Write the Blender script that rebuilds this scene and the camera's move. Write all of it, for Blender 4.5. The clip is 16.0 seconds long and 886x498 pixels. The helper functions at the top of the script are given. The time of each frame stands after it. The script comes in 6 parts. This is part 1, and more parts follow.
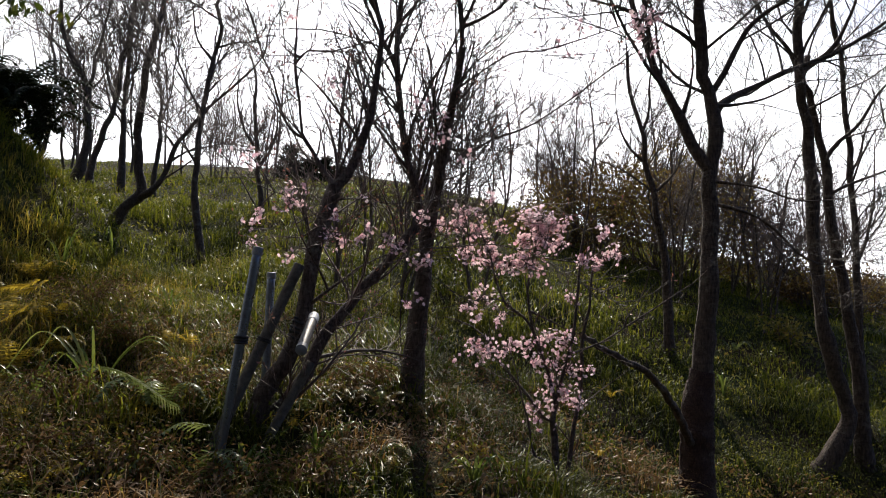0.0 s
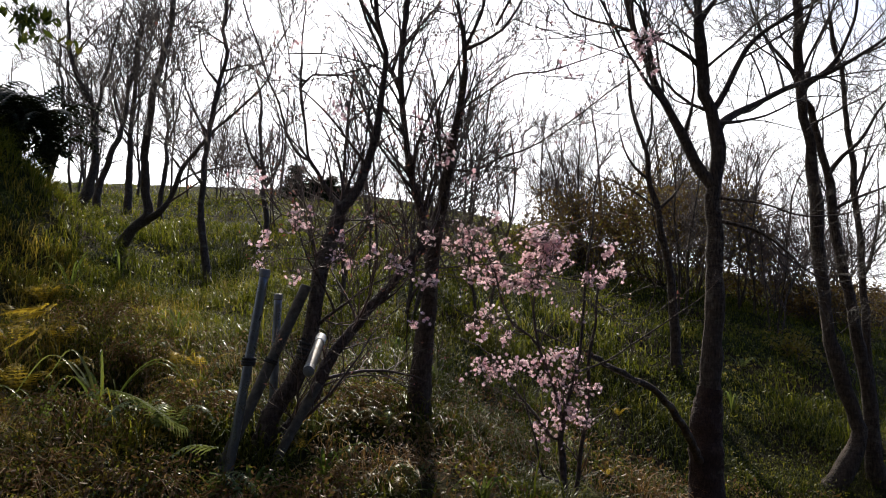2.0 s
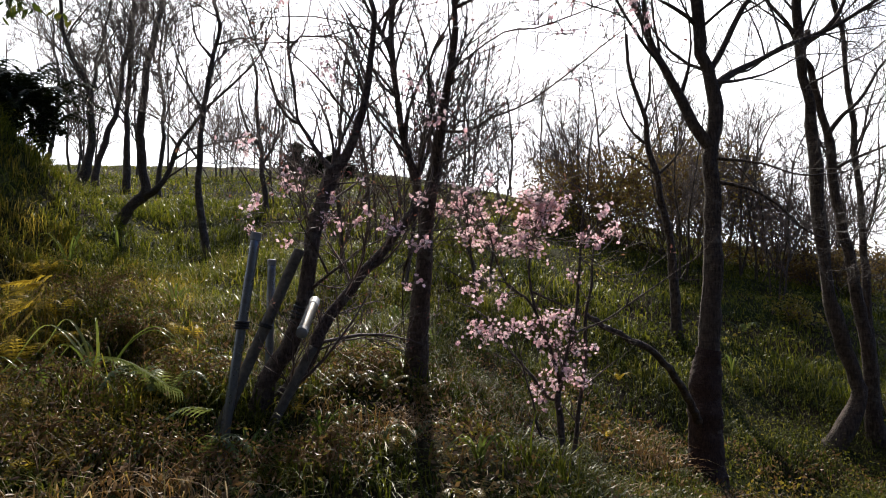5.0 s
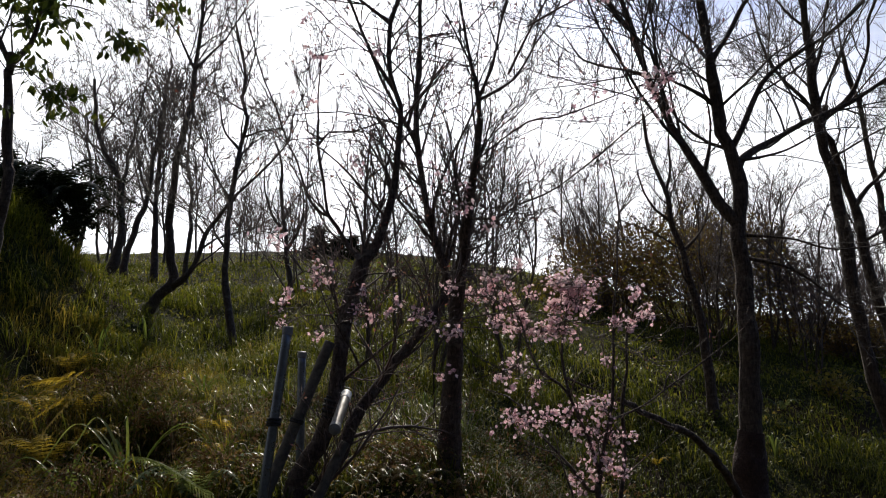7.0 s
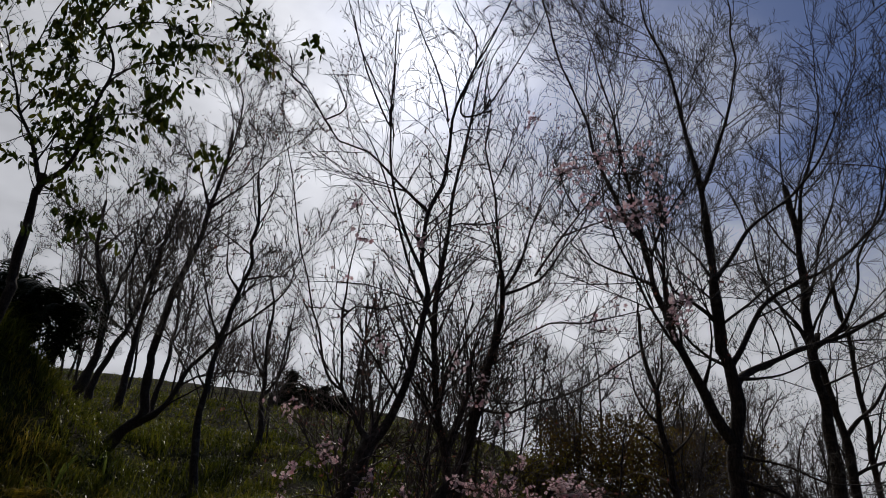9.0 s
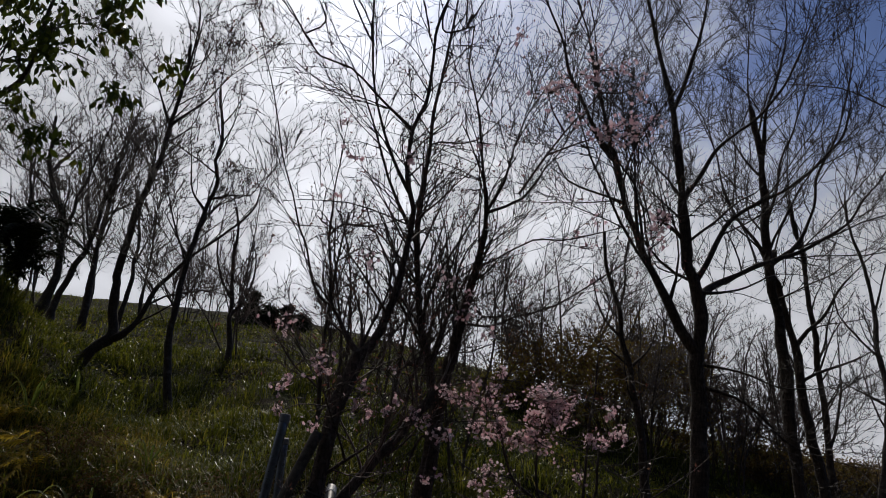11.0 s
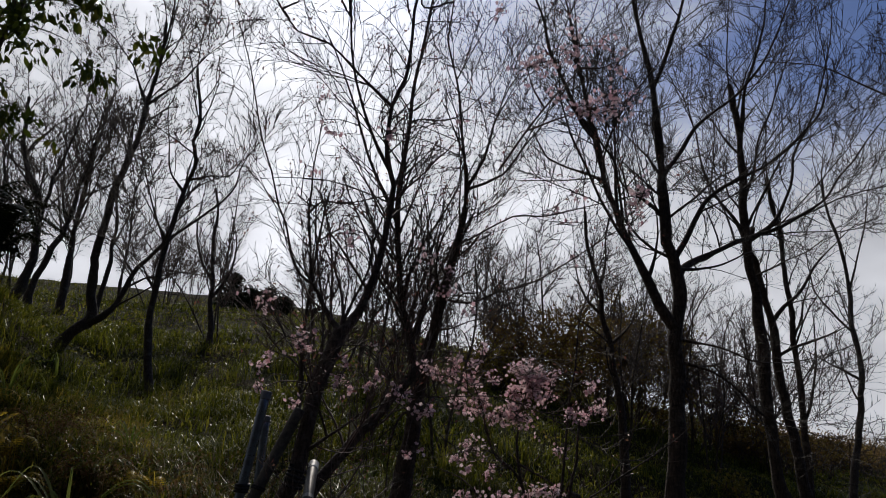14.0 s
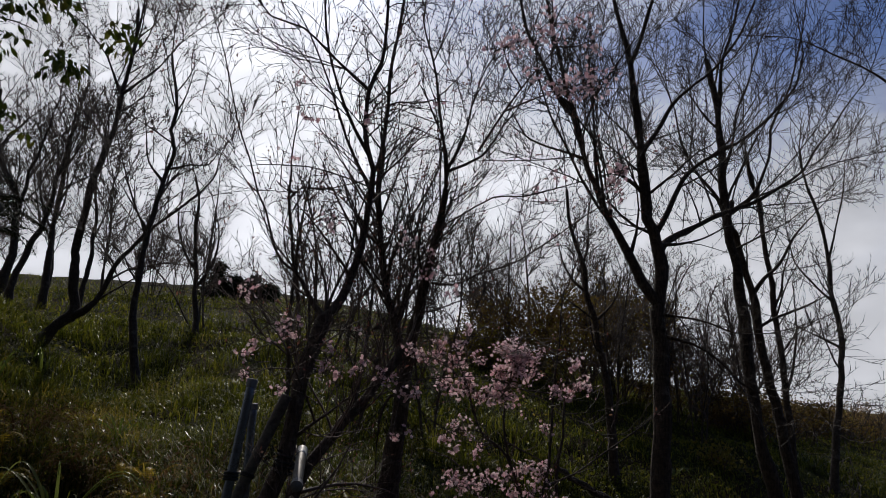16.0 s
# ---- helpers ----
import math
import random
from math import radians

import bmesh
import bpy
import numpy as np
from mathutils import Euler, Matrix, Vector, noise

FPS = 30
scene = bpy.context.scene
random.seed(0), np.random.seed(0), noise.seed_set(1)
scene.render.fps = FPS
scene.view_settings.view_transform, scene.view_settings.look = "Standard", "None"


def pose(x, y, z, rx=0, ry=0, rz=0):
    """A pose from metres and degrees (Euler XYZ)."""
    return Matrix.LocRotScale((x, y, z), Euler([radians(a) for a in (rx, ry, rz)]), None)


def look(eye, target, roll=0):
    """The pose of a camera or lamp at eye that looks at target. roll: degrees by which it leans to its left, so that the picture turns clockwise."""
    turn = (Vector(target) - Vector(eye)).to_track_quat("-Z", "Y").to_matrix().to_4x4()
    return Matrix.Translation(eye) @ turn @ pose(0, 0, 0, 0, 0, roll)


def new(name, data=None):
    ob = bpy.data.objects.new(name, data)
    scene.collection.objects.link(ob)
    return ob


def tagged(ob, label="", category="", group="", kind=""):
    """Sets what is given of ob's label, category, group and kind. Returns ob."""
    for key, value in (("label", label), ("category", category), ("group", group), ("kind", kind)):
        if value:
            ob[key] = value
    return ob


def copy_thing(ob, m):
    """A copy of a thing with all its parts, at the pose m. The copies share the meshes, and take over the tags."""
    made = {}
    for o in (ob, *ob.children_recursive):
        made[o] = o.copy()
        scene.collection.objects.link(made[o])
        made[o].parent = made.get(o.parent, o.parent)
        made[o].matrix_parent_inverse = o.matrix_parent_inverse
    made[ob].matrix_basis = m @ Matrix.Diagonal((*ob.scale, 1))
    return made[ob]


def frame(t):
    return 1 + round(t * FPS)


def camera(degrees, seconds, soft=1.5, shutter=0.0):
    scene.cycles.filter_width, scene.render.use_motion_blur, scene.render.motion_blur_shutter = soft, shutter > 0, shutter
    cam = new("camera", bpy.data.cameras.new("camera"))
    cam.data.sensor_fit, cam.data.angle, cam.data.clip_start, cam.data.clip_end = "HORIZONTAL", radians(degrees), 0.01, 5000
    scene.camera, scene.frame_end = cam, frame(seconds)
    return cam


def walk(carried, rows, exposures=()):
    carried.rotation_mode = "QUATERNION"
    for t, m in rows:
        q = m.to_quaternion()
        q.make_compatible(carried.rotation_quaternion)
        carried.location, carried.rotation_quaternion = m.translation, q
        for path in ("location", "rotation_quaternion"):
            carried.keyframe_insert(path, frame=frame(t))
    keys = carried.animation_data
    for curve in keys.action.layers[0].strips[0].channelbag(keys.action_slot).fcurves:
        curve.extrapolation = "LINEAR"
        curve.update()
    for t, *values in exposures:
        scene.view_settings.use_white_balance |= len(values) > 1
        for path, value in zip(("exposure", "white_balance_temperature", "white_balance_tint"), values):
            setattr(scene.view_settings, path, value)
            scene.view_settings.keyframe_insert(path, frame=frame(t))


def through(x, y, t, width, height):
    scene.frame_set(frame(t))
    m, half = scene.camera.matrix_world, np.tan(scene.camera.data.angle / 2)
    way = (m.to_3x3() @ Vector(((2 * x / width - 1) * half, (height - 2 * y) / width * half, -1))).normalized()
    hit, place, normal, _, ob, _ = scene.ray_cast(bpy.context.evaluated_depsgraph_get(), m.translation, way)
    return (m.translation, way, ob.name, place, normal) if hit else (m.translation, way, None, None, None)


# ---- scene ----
cam = camera(64.81, 16.0, soft=1.0)
# seconds, eye, yaw, pitch, roll
ROWS = [
    (0.0, 0.000, 0.000, 1.500, 0.00, 3.00, 0.00),
    (0.5, -0.002, -0.001, 1.502, 0.61, 3.24, -0.62),
    (1.0, -0.001, -0.006, 1.503, 0.21, 3.75, -0.46),
    (1.5, -0.006, 0.006, 1.512, 0.77, 4.57, -0.97),
    (2.0, -0.002, -0.026, 1.509, 0.41, 4.49, -0.62),
    (2.5, -0.005, -0.019, 1.509, 1.03, 4.22, -0.81),
    (3.0, -0.002, -0.013, 1.500, 0.13, 3.77, -0.21),
    (3.5, 0.015, 0.003, 1.483, -0.46, 2.28, -0.85),
    (4.0, 0.043, 0.012, 1.453, 0.64, 1.78, -1.94),
    (4.2, 0.053, 0.016, 1.436, 0.86, 1.90, -1.84),
    (6.3, 0.032, -0.016, 1.413, 0.21, 4.32, -1.57),
    (6.5, 0.009, -0.018, 1.468, 0.80, 4.88, -2.27),
    (7.0, 0.002, 0.017, 1.485, 2.16, 9.04, -3.11),
    (7.5, -0.022, -0.034, 1.538, 4.84, 12.10, -0.95),
    (8.0, -0.042, -0.046, 1.600, 4.36, 17.99, 1.73),
    (8.5, -0.098, -0.065, 1.609, 2.63, 20.15, 4.18),
    (9.0, -0.257, -0.099, 1.634, 0.34, 21.93, 4.27),
    (9.5, -0.383, -0.149, 1.621, 0.72, 21.45, 5.10),
    (10.0, -0.411, -0.168, 1.593, -2.31, 18.40, 3.37),
    (10.2, -0.418, -0.145, 1.600, -3.50, 16.77, 2.66),
    (12.3, -0.438, -0.151, 1.561, -4.08, 15.27, 3.15),
    (12.5, -0.435, -0.148, 1.560, -4.39, 15.41, 3.31),
    (13.0, -0.430, -0.146, 1.558, -4.82, 15.19, 3.16),
    (13.5, -0.425, -0.142, 1.554, -4.92, 14.48, 2.58),
    (14.0, -0.419, -0.139, 1.558, -5.35, 14.21, 2.12),
    (14.5, -0.413, -0.149, 1.559, -5.43, 13.72, 1.53),
    (15.0, -0.407, -0.148, 1.561, -5.54, 13.40, 1.02),
    (15.5, -0.408, -0.147, 1.561, -6.16, 13.18, 0.80),
    (16.0, -0.400, -0.153, 1.559, -6.63, 12.76, 0.09),
]
# seconds, stops, white balance
EXPOSURES = [
    (0.0, 0.46, 6650, 12.5), (3.0, 0.3, 6650, 12.5), (4.0, 0.7, 6650, 12.5), (6.2, 0.46, 6650, 12.5), (6.6, 0.3, 6620, 12.5), (7.0, -0.12, 6580, 12.5), (7.5, -0.5, 6520, 12.5), (8.0, -0.92, 6450, 13),
    (8.4, -1.16, 6420, 13), (9.0, -1.44, 6400, 13.5), (9.6, -1.5, 6400, 13.5), (10.3, -1.38, 6400, 13.5), (12.4, -1.12, 6400, 13.5), (16.0, -1.08, 6400, 13.5)]
walk(cam, [(t, pose(x, y, z, 0, 0, yaw) @ pose(0, 0, 0, 90 + pitch) @ pose(0, 0, 0, 0, 0, roll)) for t, x, y, z, yaw, pitch, roll in ROWS], EXPOSURES)

# ---- sky and sun ----
SUN_UP, SUN_ROUND = 37.6, -2.0  # degrees above the horizon, degrees to the right of straight ahead
SUN_WAY = Vector((math.sin(radians(SUN_ROUND)) * math.cos(radians(SUN_UP)), math.cos(radians(SUN_ROUND)) * math.cos(radians(SUN_UP)), math.sin(radians(SUN_UP))))


class Nodes:
    """Short hand for a node tree."""

    def __init__(self, tree):
        self.tree = tree
        tree.nodes.clear()

    def add(self, kind, values=None, operation=None):
        node = self.tree.nodes.new(kind)
        if operation:
            node.operation = operation
        for key, value in (values or {}).items():
            if isinstance(value, bpy.types.NodeSocket):
                self.tree.links.new(value, node.inputs[key])
            else:
                node.inputs[key].default_value = value
        return node

    def ramp(self, fac, stops, ease="LINEAR"):
        node = self.add("ShaderNodeValToRGB", {"Fac": fac})
        node.color_ramp.interpolation = ease
        while len(node.color_ramp.elements) < len(stops):
            node.color_ramp.elements.new(0.5)
        for element, (at, colour) in zip(node.color_ramp.elements, stops):
            element.position = at
            element.color = (*colour, 1) if isinstance(colour, tuple) else (colour, colour, colour, 1)
        return node.outputs["Color"]

    def mix(self, fac, a, b, blend="MIX"):
        node = self.add("ShaderNodeMix")
        node.data_type, node.blend_type = "RGBA", blend
        for at, value in ((0, fac), (6, a), (7, b)):
            if isinstance(value, bpy.types.NodeSocket):
                self.tree.links.new(value, node.inputs[at])
            else:
                node.inputs[at].default_value = (*value, 1) if isinstance(value, tuple) else value
        return node.outputs[2]

    def math(self, kind, a, b=0.5):
        return self.add("ShaderNodeMath", {0: a, 1: b}, operation=kind).outputs[0]


def make_sky():
    world = bpy.data.worlds.new("sky")
    scene.world = world
    world.use_nodes = True
    n = Nodes(world.node_tree)
    way = n.add("ShaderNodeTexCoord").outputs["Generated"]
    sky = n.add("ShaderNodeTexSky")
    sky.sky_type, sky.sun_disc = "NISHITA", False
    sky.sun_elevation, sky.sun_rotation, sky.dust_density = radians(SUN_UP), radians(SUN_ROUND), 1.2
    # broken cloud, thicker to the left, open to the right
    parts = n.add("ShaderNodeSeparateXYZ", {0: way})
    flat = n.add("ShaderNodeVectorMath", {0: way, 1: (1.0, 1.0, 2.2), 2: (3.1, 1.7, 0.4)}, operation="MULTIPLY_ADD").outputs[0]
    big = n.add("ShaderNodeTexNoise", {"Vector": flat, "Scale": 2.6, "Detail": 8.0, "Roughness": 0.58, "Distortion": 0.35}).outputs[0]
    lean = n.math("MULTIPLY", parts.outputs[0], -0.52)
    height = n.math("MULTIPLY", parts.outputs[2], -1.0)
    cover = n.math("ADD", n.math("ADD", n.math("MULTIPLY", big, 0.6), lean), n.math("ADD", height, 0.83))
    mask = n.ramp(cover, [(0.34, 0.0), (0.7, 1.0)], "EASE")
    # cloud is brighter towards the sun
    toward = n.add("ShaderNodeVectorMath", {0: way, 1: tuple(SUN_WAY)}, operation="DOT_PRODUCT").outputs["Value"]
    broad = n.math("POWER", n.math("MULTIPLY", n.math("ADD", toward, 1.0), 0.5), 2.7)
    glow = n.math("POWER", n.math("MAXIMUM", toward, 0.0), 13.0)
    core = n.math("POWER", n.math("MAXIMUM", toward, 0.0), 180.0)
    bright = n.math("ADD", n.math("ADD", n.math("MULTIPLY", glow, 16.0), n.math("MULTIPLY", core, 40.0)), n.math("ADD", n.math("MULTIPLY", broad, CLOUD), 0.5))
    fine = n.add("ShaderNodeTexNoise", {"Vector": flat, "Scale": 7.0, "Detail": 6.0, "Roughness": 0.6}).outputs[0]
    low = n.math("POWER", n.math("SUBTRACT", 1.0, n.math("ABSOLUTE", parts.outputs[2])), 3.0)
    bright = n.math("MULTIPLY", bright, n.math("ADD", n.math("MULTIPLY", low, 0.6), 0.86))  # haze over the horizon
    bright = n.math("MULTIPLY", bright, n.math("ADD", n.math("MULTIPLY", fine, 0.9), 0.56))
    cloud = n.mix(1.0, (0.93, 0.96, 1.0), bright, "MULTIPLY")
    clear = n.mix(1.0, sky.outputs[0], (0.82, 1.03, 1.5), "MULTIPLY")
    both = n.mix(mask, clear, cloud)
    back = n.add("ShaderNodeBackground", {"Color": both, "Strength": 0.075})
    n.tree.links.new(back.outputs[0], n.add("ShaderNodeOutputWorld").inputs[0])


CLOUD = 20.0
make_sky()
sun = new("sun", bpy.data.lights.new("sun", "SUN"))
sun.data.energy, sun.data.angle, sun.data.color = 4.7, radians(0.9), (1.0, 0.93, 0.8)
sun.matrix_world = look(SUN_WAY * 50, (0, 0, 0))


# ---- materials ----
def material(name):
    m = bpy.data.materials.new(name)
    m.use_nodes = True
    return m, Nodes(m.node_tree)


def finish(n, shader, bump=None):
    out = n.add("ShaderNodeOutputMaterial")
    n.tree.links.new(shader, out.inputs[0])


def bark(name, dark, pale, patch, scale=1.0, bump=0.5):
    """Bark with long cracks, cross bands and pale lichen patches."""
    m, n = material(name)
    at = n.add("ShaderNodeTexCoord").outputs["Object"]
    tall = n.add("ShaderNodeVectorMath", {0: at, 1: (1.0, 1.0, 0.28)}, operation="MULTIPLY").outputs[0]
    band = n.add("ShaderNodeVectorMath", {0: at, 1: (0.4, 0.4, 2.0)}, operation="MULTIPLY").outputs[0]
    grain = n.add("ShaderNodeTexNoise", {"Vector": tall, "Scale": 60 * scale, "Detail": 5.0, "Roughness": 0.65}).outputs[0]
    rings = n.add("ShaderNodeTexNoise", {"Vector": band, "Scale": 22 * scale, "Detail": 4.0, "Roughness": 0.7}).outputs[0]
    spots = n.add("ShaderNodeTexNoise", {"Vector": at, "Scale": 9 * scale, "Detail": 6.0, "Roughness": 0.68}).outputs[0]
    body = n.mix(n.ramp(grain, [(0.35, 0.0), (0.7, 1.0)]), dark, pale)
    body = n.mix(n.ramp(rings, [(0.5, 0.0), (0.64, 0.6)]), body, tuple(c * 0.8 for c in dark))
    body = n.mix(n.ramp(spots, [(0.56, 0.0), (0.68, 0.7)]), body, patch)
    tall_bump = n.add("ShaderNodeBump", {"Height": n.math("ADD", grain, rings), "Strength": bump, "Distance": 0.02})
    shader = n.add("ShaderNodeBsdfPrincipled", {"Base Color": body, "Roughness": 0.85, "Specular IOR Level": 0.3, "Normal": tall_bump.outputs[0]})
    finish(n, shader.outputs[0])
    return m


def leafy(name, stops, through=0.45, gloss=0.45, scale=1.2, shine=(1.25, 1.2, 0.8)):
    """Thin leaves, blades and petals: each its own tone, light shines through."""
    m, n = material(name)
    chance = n.math("FRACT", n.math("ADD", n.add("ShaderNodeNewGeometry").outputs["Random Per Island"], n.add("ShaderNodeObjectInfo").outputs["Random"]))
    at = n.add("ShaderNodeTexCoord").outputs["Object"]
    wide = n.add("ShaderNodeTexNoise", {"Vector": at, "Scale": scale, "Detail": 3.0}).outputs[0]
    mixed = n.math("ADD", n.math("MULTIPLY", chance, 0.7), n.math("MULTIPLY", n.math("SUBTRACT", wide, 0.5), 1.1))
    mixed = n.math("ADD", mixed, 0.15)
    colour = n.ramp(mixed, stops)
    front = n.add("ShaderNodeBsdfPrincipled", {"Base Color": colour, "Roughness": gloss * 0.7, "Specular IOR Level": 0.07})
    back = n.add("ShaderNodeBsdfTranslucent", {"Color": n.mix(1.0, colour, shine, "MULTIPLY")})
    both = n.add("ShaderNodeMixShader", {0: through, 1: front.outputs[0], 2: back.outputs[0]})
    finish(n, both.outputs[0])
    return m


def soil(name):
    m, n = material(name)
    at = n.add("ShaderNodeTexCoord").outputs["Object"]
    clods = n.add("ShaderNodeTexNoise", {"Vector": at, "Scale": 14.0, "Detail": 8.0, "Roughness": 0.7}).outputs[0]
    wide = n.add("ShaderNodeTexNoise", {"Vector": at, "Scale": 0.9, "Detail": 4.0}).outputs[0]
    a = n.mix(n.ramp(clods, [(0.35, 0.0), (0.7, 1.0)]), (0.014, 0.01, 0.006), (0.055, 0.04, 0.02))
    b = n.mix(n.ramp(clods, [(0.35, 0.0), (0.7, 1.0)]), (0.014, 0.018, 0.006), (0.05, 0.06, 0.016))
    colour = n.mix(n.ramp(wide, [(0.4, 0.0), (0.6, 1.0)]), a, b)
    relief = n.add("ShaderNodeBump", {"Height": clods, "Strength": 0.9, "Distance": 0.06})
    finish(n, n.add("ShaderNodeBsdfPrincipled", {"Base Color": colour, "Roughness": 0.95, "Specular IOR Level": 0.04, "Normal": relief.outputs[0]}).outputs[0])
    return m


def metal(name, colour, rust, rough=0.42):
    m, n = material(name)
    at = n.add("ShaderNodeTexCoord").outputs["Object"]
    wear = n.add("ShaderNodeTexNoise", {"Vector": at, "Scale": 24.0, "Detail": 7.0, "Roughness": 0.7}).outputs[0]
    long = n.add("ShaderNodeVectorMath", {0: at, 1: (90.0, 90.0, 3.0)}, operation="MULTIPLY").outputs[0]
    scratch = n.add("ShaderNodeTexNoise", {"Vector": long, "Scale": 1.0, "Detail": 3.0}).outputs[0]
    dirt = n.ramp(wear, [(0.5, 0.0), (0.7, 0.85)])
    body = n.mix(dirt, n.mix(scratch, colour, tuple(c * 0.6 for c in colour)), rust)
    shader = n.add("ShaderNodeBsdfPrincipled", {"Base Color": body, "Metallic": n.math("SUBTRACT", 0.85, n.math("MULTIPLY", dirt, 0.7)), "Roughness": n.math("ADD", n.math("MULTIPLY", wear, 0.35), rough - 0.15)})
    finish(n, shader.outputs[0])
    return m


def plain(name, a, b, rough=0.7, scale=20.0):
    m, n = material(name)
    at = n.add("ShaderNodeTexCoord").outputs["Object"]
    fleck = n.add("ShaderNodeTexNoise", {"Vector": at, "Scale": scale, "Detail": 6.0, "Roughness": 0.65}).outputs[0]
    relief = n.add("ShaderNodeBump", {"Height": fleck, "Strength": 0.4, "Distance": 0.006})
    finish(n, n.add("ShaderNodeBsdfPrincipled", {"Base Color": n.mix(n.ramp(fleck, [(0.35, 0.0), (0.68, 1.0)]), a, b), "Roughness": rough, "Normal": relief.outputs[0]}).outputs[0])
    return m


BARK = bark("bark_grey", (0.03, 0.021, 0.016), (0.12, 0.088, 0.068), (0.16, 0.14, 0.11), 1.0, 1.0)
BARK_CHERRY = bark("bark_cherry", (0.03, 0.021, 0.017), (0.125, 0.092, 0.078), (0.17, 0.155, 0.125), 1.3, 0.9)
# bark and twigs lightened to paint in haze and glare before the sky
BARK_HAZED = bark("bark_hazed", (0.04, 0.031, 0.025), (0.115, 0.092, 0.076), (0.15, 0.145, 0.12))
TWIG_HAZED = plain("twig_hazed", (0.045, 0.033, 0.027), (0.11, 0.082, 0.067), 0.75)
TWIG = plain("twig_brown", (0.022, 0.016, 0.013), (0.055, 0.04, 0.032), 0.75)
TWIG_RED = plain("twig_reddish", (0.04, 0.026, 0.021), (0.1, 0.064, 0.055), 0.75)
TWIG_WOOD = plain("twig_far_reddish", (0.055, 0.037, 0.03), (0.13, 0.085, 0.07), 0.75)
# foreground grass, its colour lowered to stand for tree shade
GRASS_SHADED = leafy("grass_blades", [(0.0, (0.014, 0.021, 0.004)), (0.35, (0.044, 0.060, 0.010)), (0.68, (0.103, 0.112, 0.017)), (0.88, (0.134, 0.126, 0.028)), (1.0, (0.190, 0.155, 0.053))], 0.5, 0.5, 0.9)
# yellow grass, raised in tone to stand for sunshine on the bank
GRASS_GOLD_LIT = leafy("golden_lit_grass_blades", [(0.0, (0.09, 0.075, 0.015)), (0.4, (0.2, 0.17, 0.03)), (0.8, (0.32, 0.25, 0.05)), (1.0, (0.42, 0.33, 0.12))], 0.62, 0.5, 0.9)
# the same grass with sunlight put into a brighter colour
GRASS_LIT = leafy("lit_grass_blades", [(0.0, (0.019, 0.027, 0.005)), (0.35, (0.064, 0.081, 0.011)), (0.7, (0.149, 0.162, 0.023)), (0.92, (0.206, 0.188, 0.040)), (1.0, (0.305, 0.252, 0.099))], 0.5, 0.45, 0.6)
HERB = leafy("herb_leaves", [(0.0, (0.017, 0.021, 0.005)), (0.45, (0.065, 0.080, 0.015)), (0.8, (0.151, 0.151, 0.031)), (1.0, (0.239, 0.184, 0.054))], 0.45, 0.65, 1.2)
STRAW = leafy("straw_strands", [(0.0, (0.056, 0.044, 0.020)), (0.5, (0.128, 0.108, 0.052)), (1.0, (0.272, 0.240, 0.160))], 0.45, 0.4, 1.0)
DRY = leafy("dry_stems", [(0.0, (0.072, 0.038, 0.017)), (0.5, (0.180, 0.102, 0.042)), (0.85, (0.312, 0.204, 0.090)), (1.0, (0.432, 0.324, 0.168))], 0.4, 0.6, 1.0)
LITTER = leafy("dry_leaves", [(0.0, (0.065, 0.036, 0.02)), (0.45, (0.165, 0.1, 0.05)), (0.8, (0.3, 0.19, 0.105)), (1.0, (0.46, 0.35, 0.22))], 0.2, 0.55, 1.5)
FERN_GREEN = leafy("fern_green", [(0.0, (0.06, 0.08, 0.03)), (0.6, (0.11, 0.14, 0.055)), (1.0, (0.18, 0.2, 0.09))], 0.4, 0.45)
FERN_GOLD = leafy("fern_golden", [(0.0, (0.17, 0.12, 0.02)), (0.5, (0.34, 0.25, 0.035)), (1.0, (0.46, 0.34, 0.06))], 0.5, 0.5)
FERN_BROWN = leafy("fern_brown", [(0.0, (0.065, 0.044, 0.018)), (0.5, (0.155, 0.11, 0.045)), (0.8, (0.195, 0.165, 0.065)), (1.0, (0.33, 0.25, 0.13))], 0.4, 0.5)
LONG_LEAF = leafy("long_leaf", [(0.0, (0.06, 0.095, 0.02)), (0.6, (0.12, 0.16, 0.045)), (1.0, (0.24, 0.24, 0.1))], 0.45, 0.35)
PETAL = leafy("petal_pink", [(0.0, (0.6, 0.36, 0.42)), (0.3, (0.8, 0.58, 0.62)), (0.6, (0.87, 0.7, 0.72)), (1.0, (0.92, 0.86, 0.85))], 0.52, 0.6, 3.0, (1.05, 0.92, 0.94))
BUD = leafy("bud_red", [(0.0, (0.14, 0.05, 0.045)), (0.6, (0.28, 0.12, 0.12)), (1.0, (0.32, 0.2, 0.14))], 0.3, 0.6, 3.0)
LEAF_TREE = leafy("tree_leaf", [(0.0, (0.025, 0.04, 0.01)), (0.6, (0.06, 0.085, 0.018)), (1.0, (0.15, 0.14, 0.035))], 0.35, 0.4)
LEAF_DARK = leafy("evergreen_leaf", [(0.0, (0.008, 0.014, 0.007)), (0.6, (0.02, 0.03, 0.012)), (1.0, (0.045, 0.05, 0.022))], 0.12, 0.5)
LEAF_BROWN = leafy("bush_leaf_brown", [(0.0, (0.075, 0.045, 0.024)), (0.5, (0.150, 0.098, 0.045)), (0.8, (0.128, 0.105, 0.038)), (1.0, (0.255, 0.195, 0.053))], 0.45, 0.85)
# dry brown leaves, with distant haze painted in as a paler tone
LEAF_DRY_HAZED = leafy("scrub_leaf_dry_hazed", [(0.0, (0.12, 0.08, 0.05)), (0.5, (0.2, 0.14, 0.09)), (1.0, (0.32, 0.25, 0.16))], 0.5, 0.8)
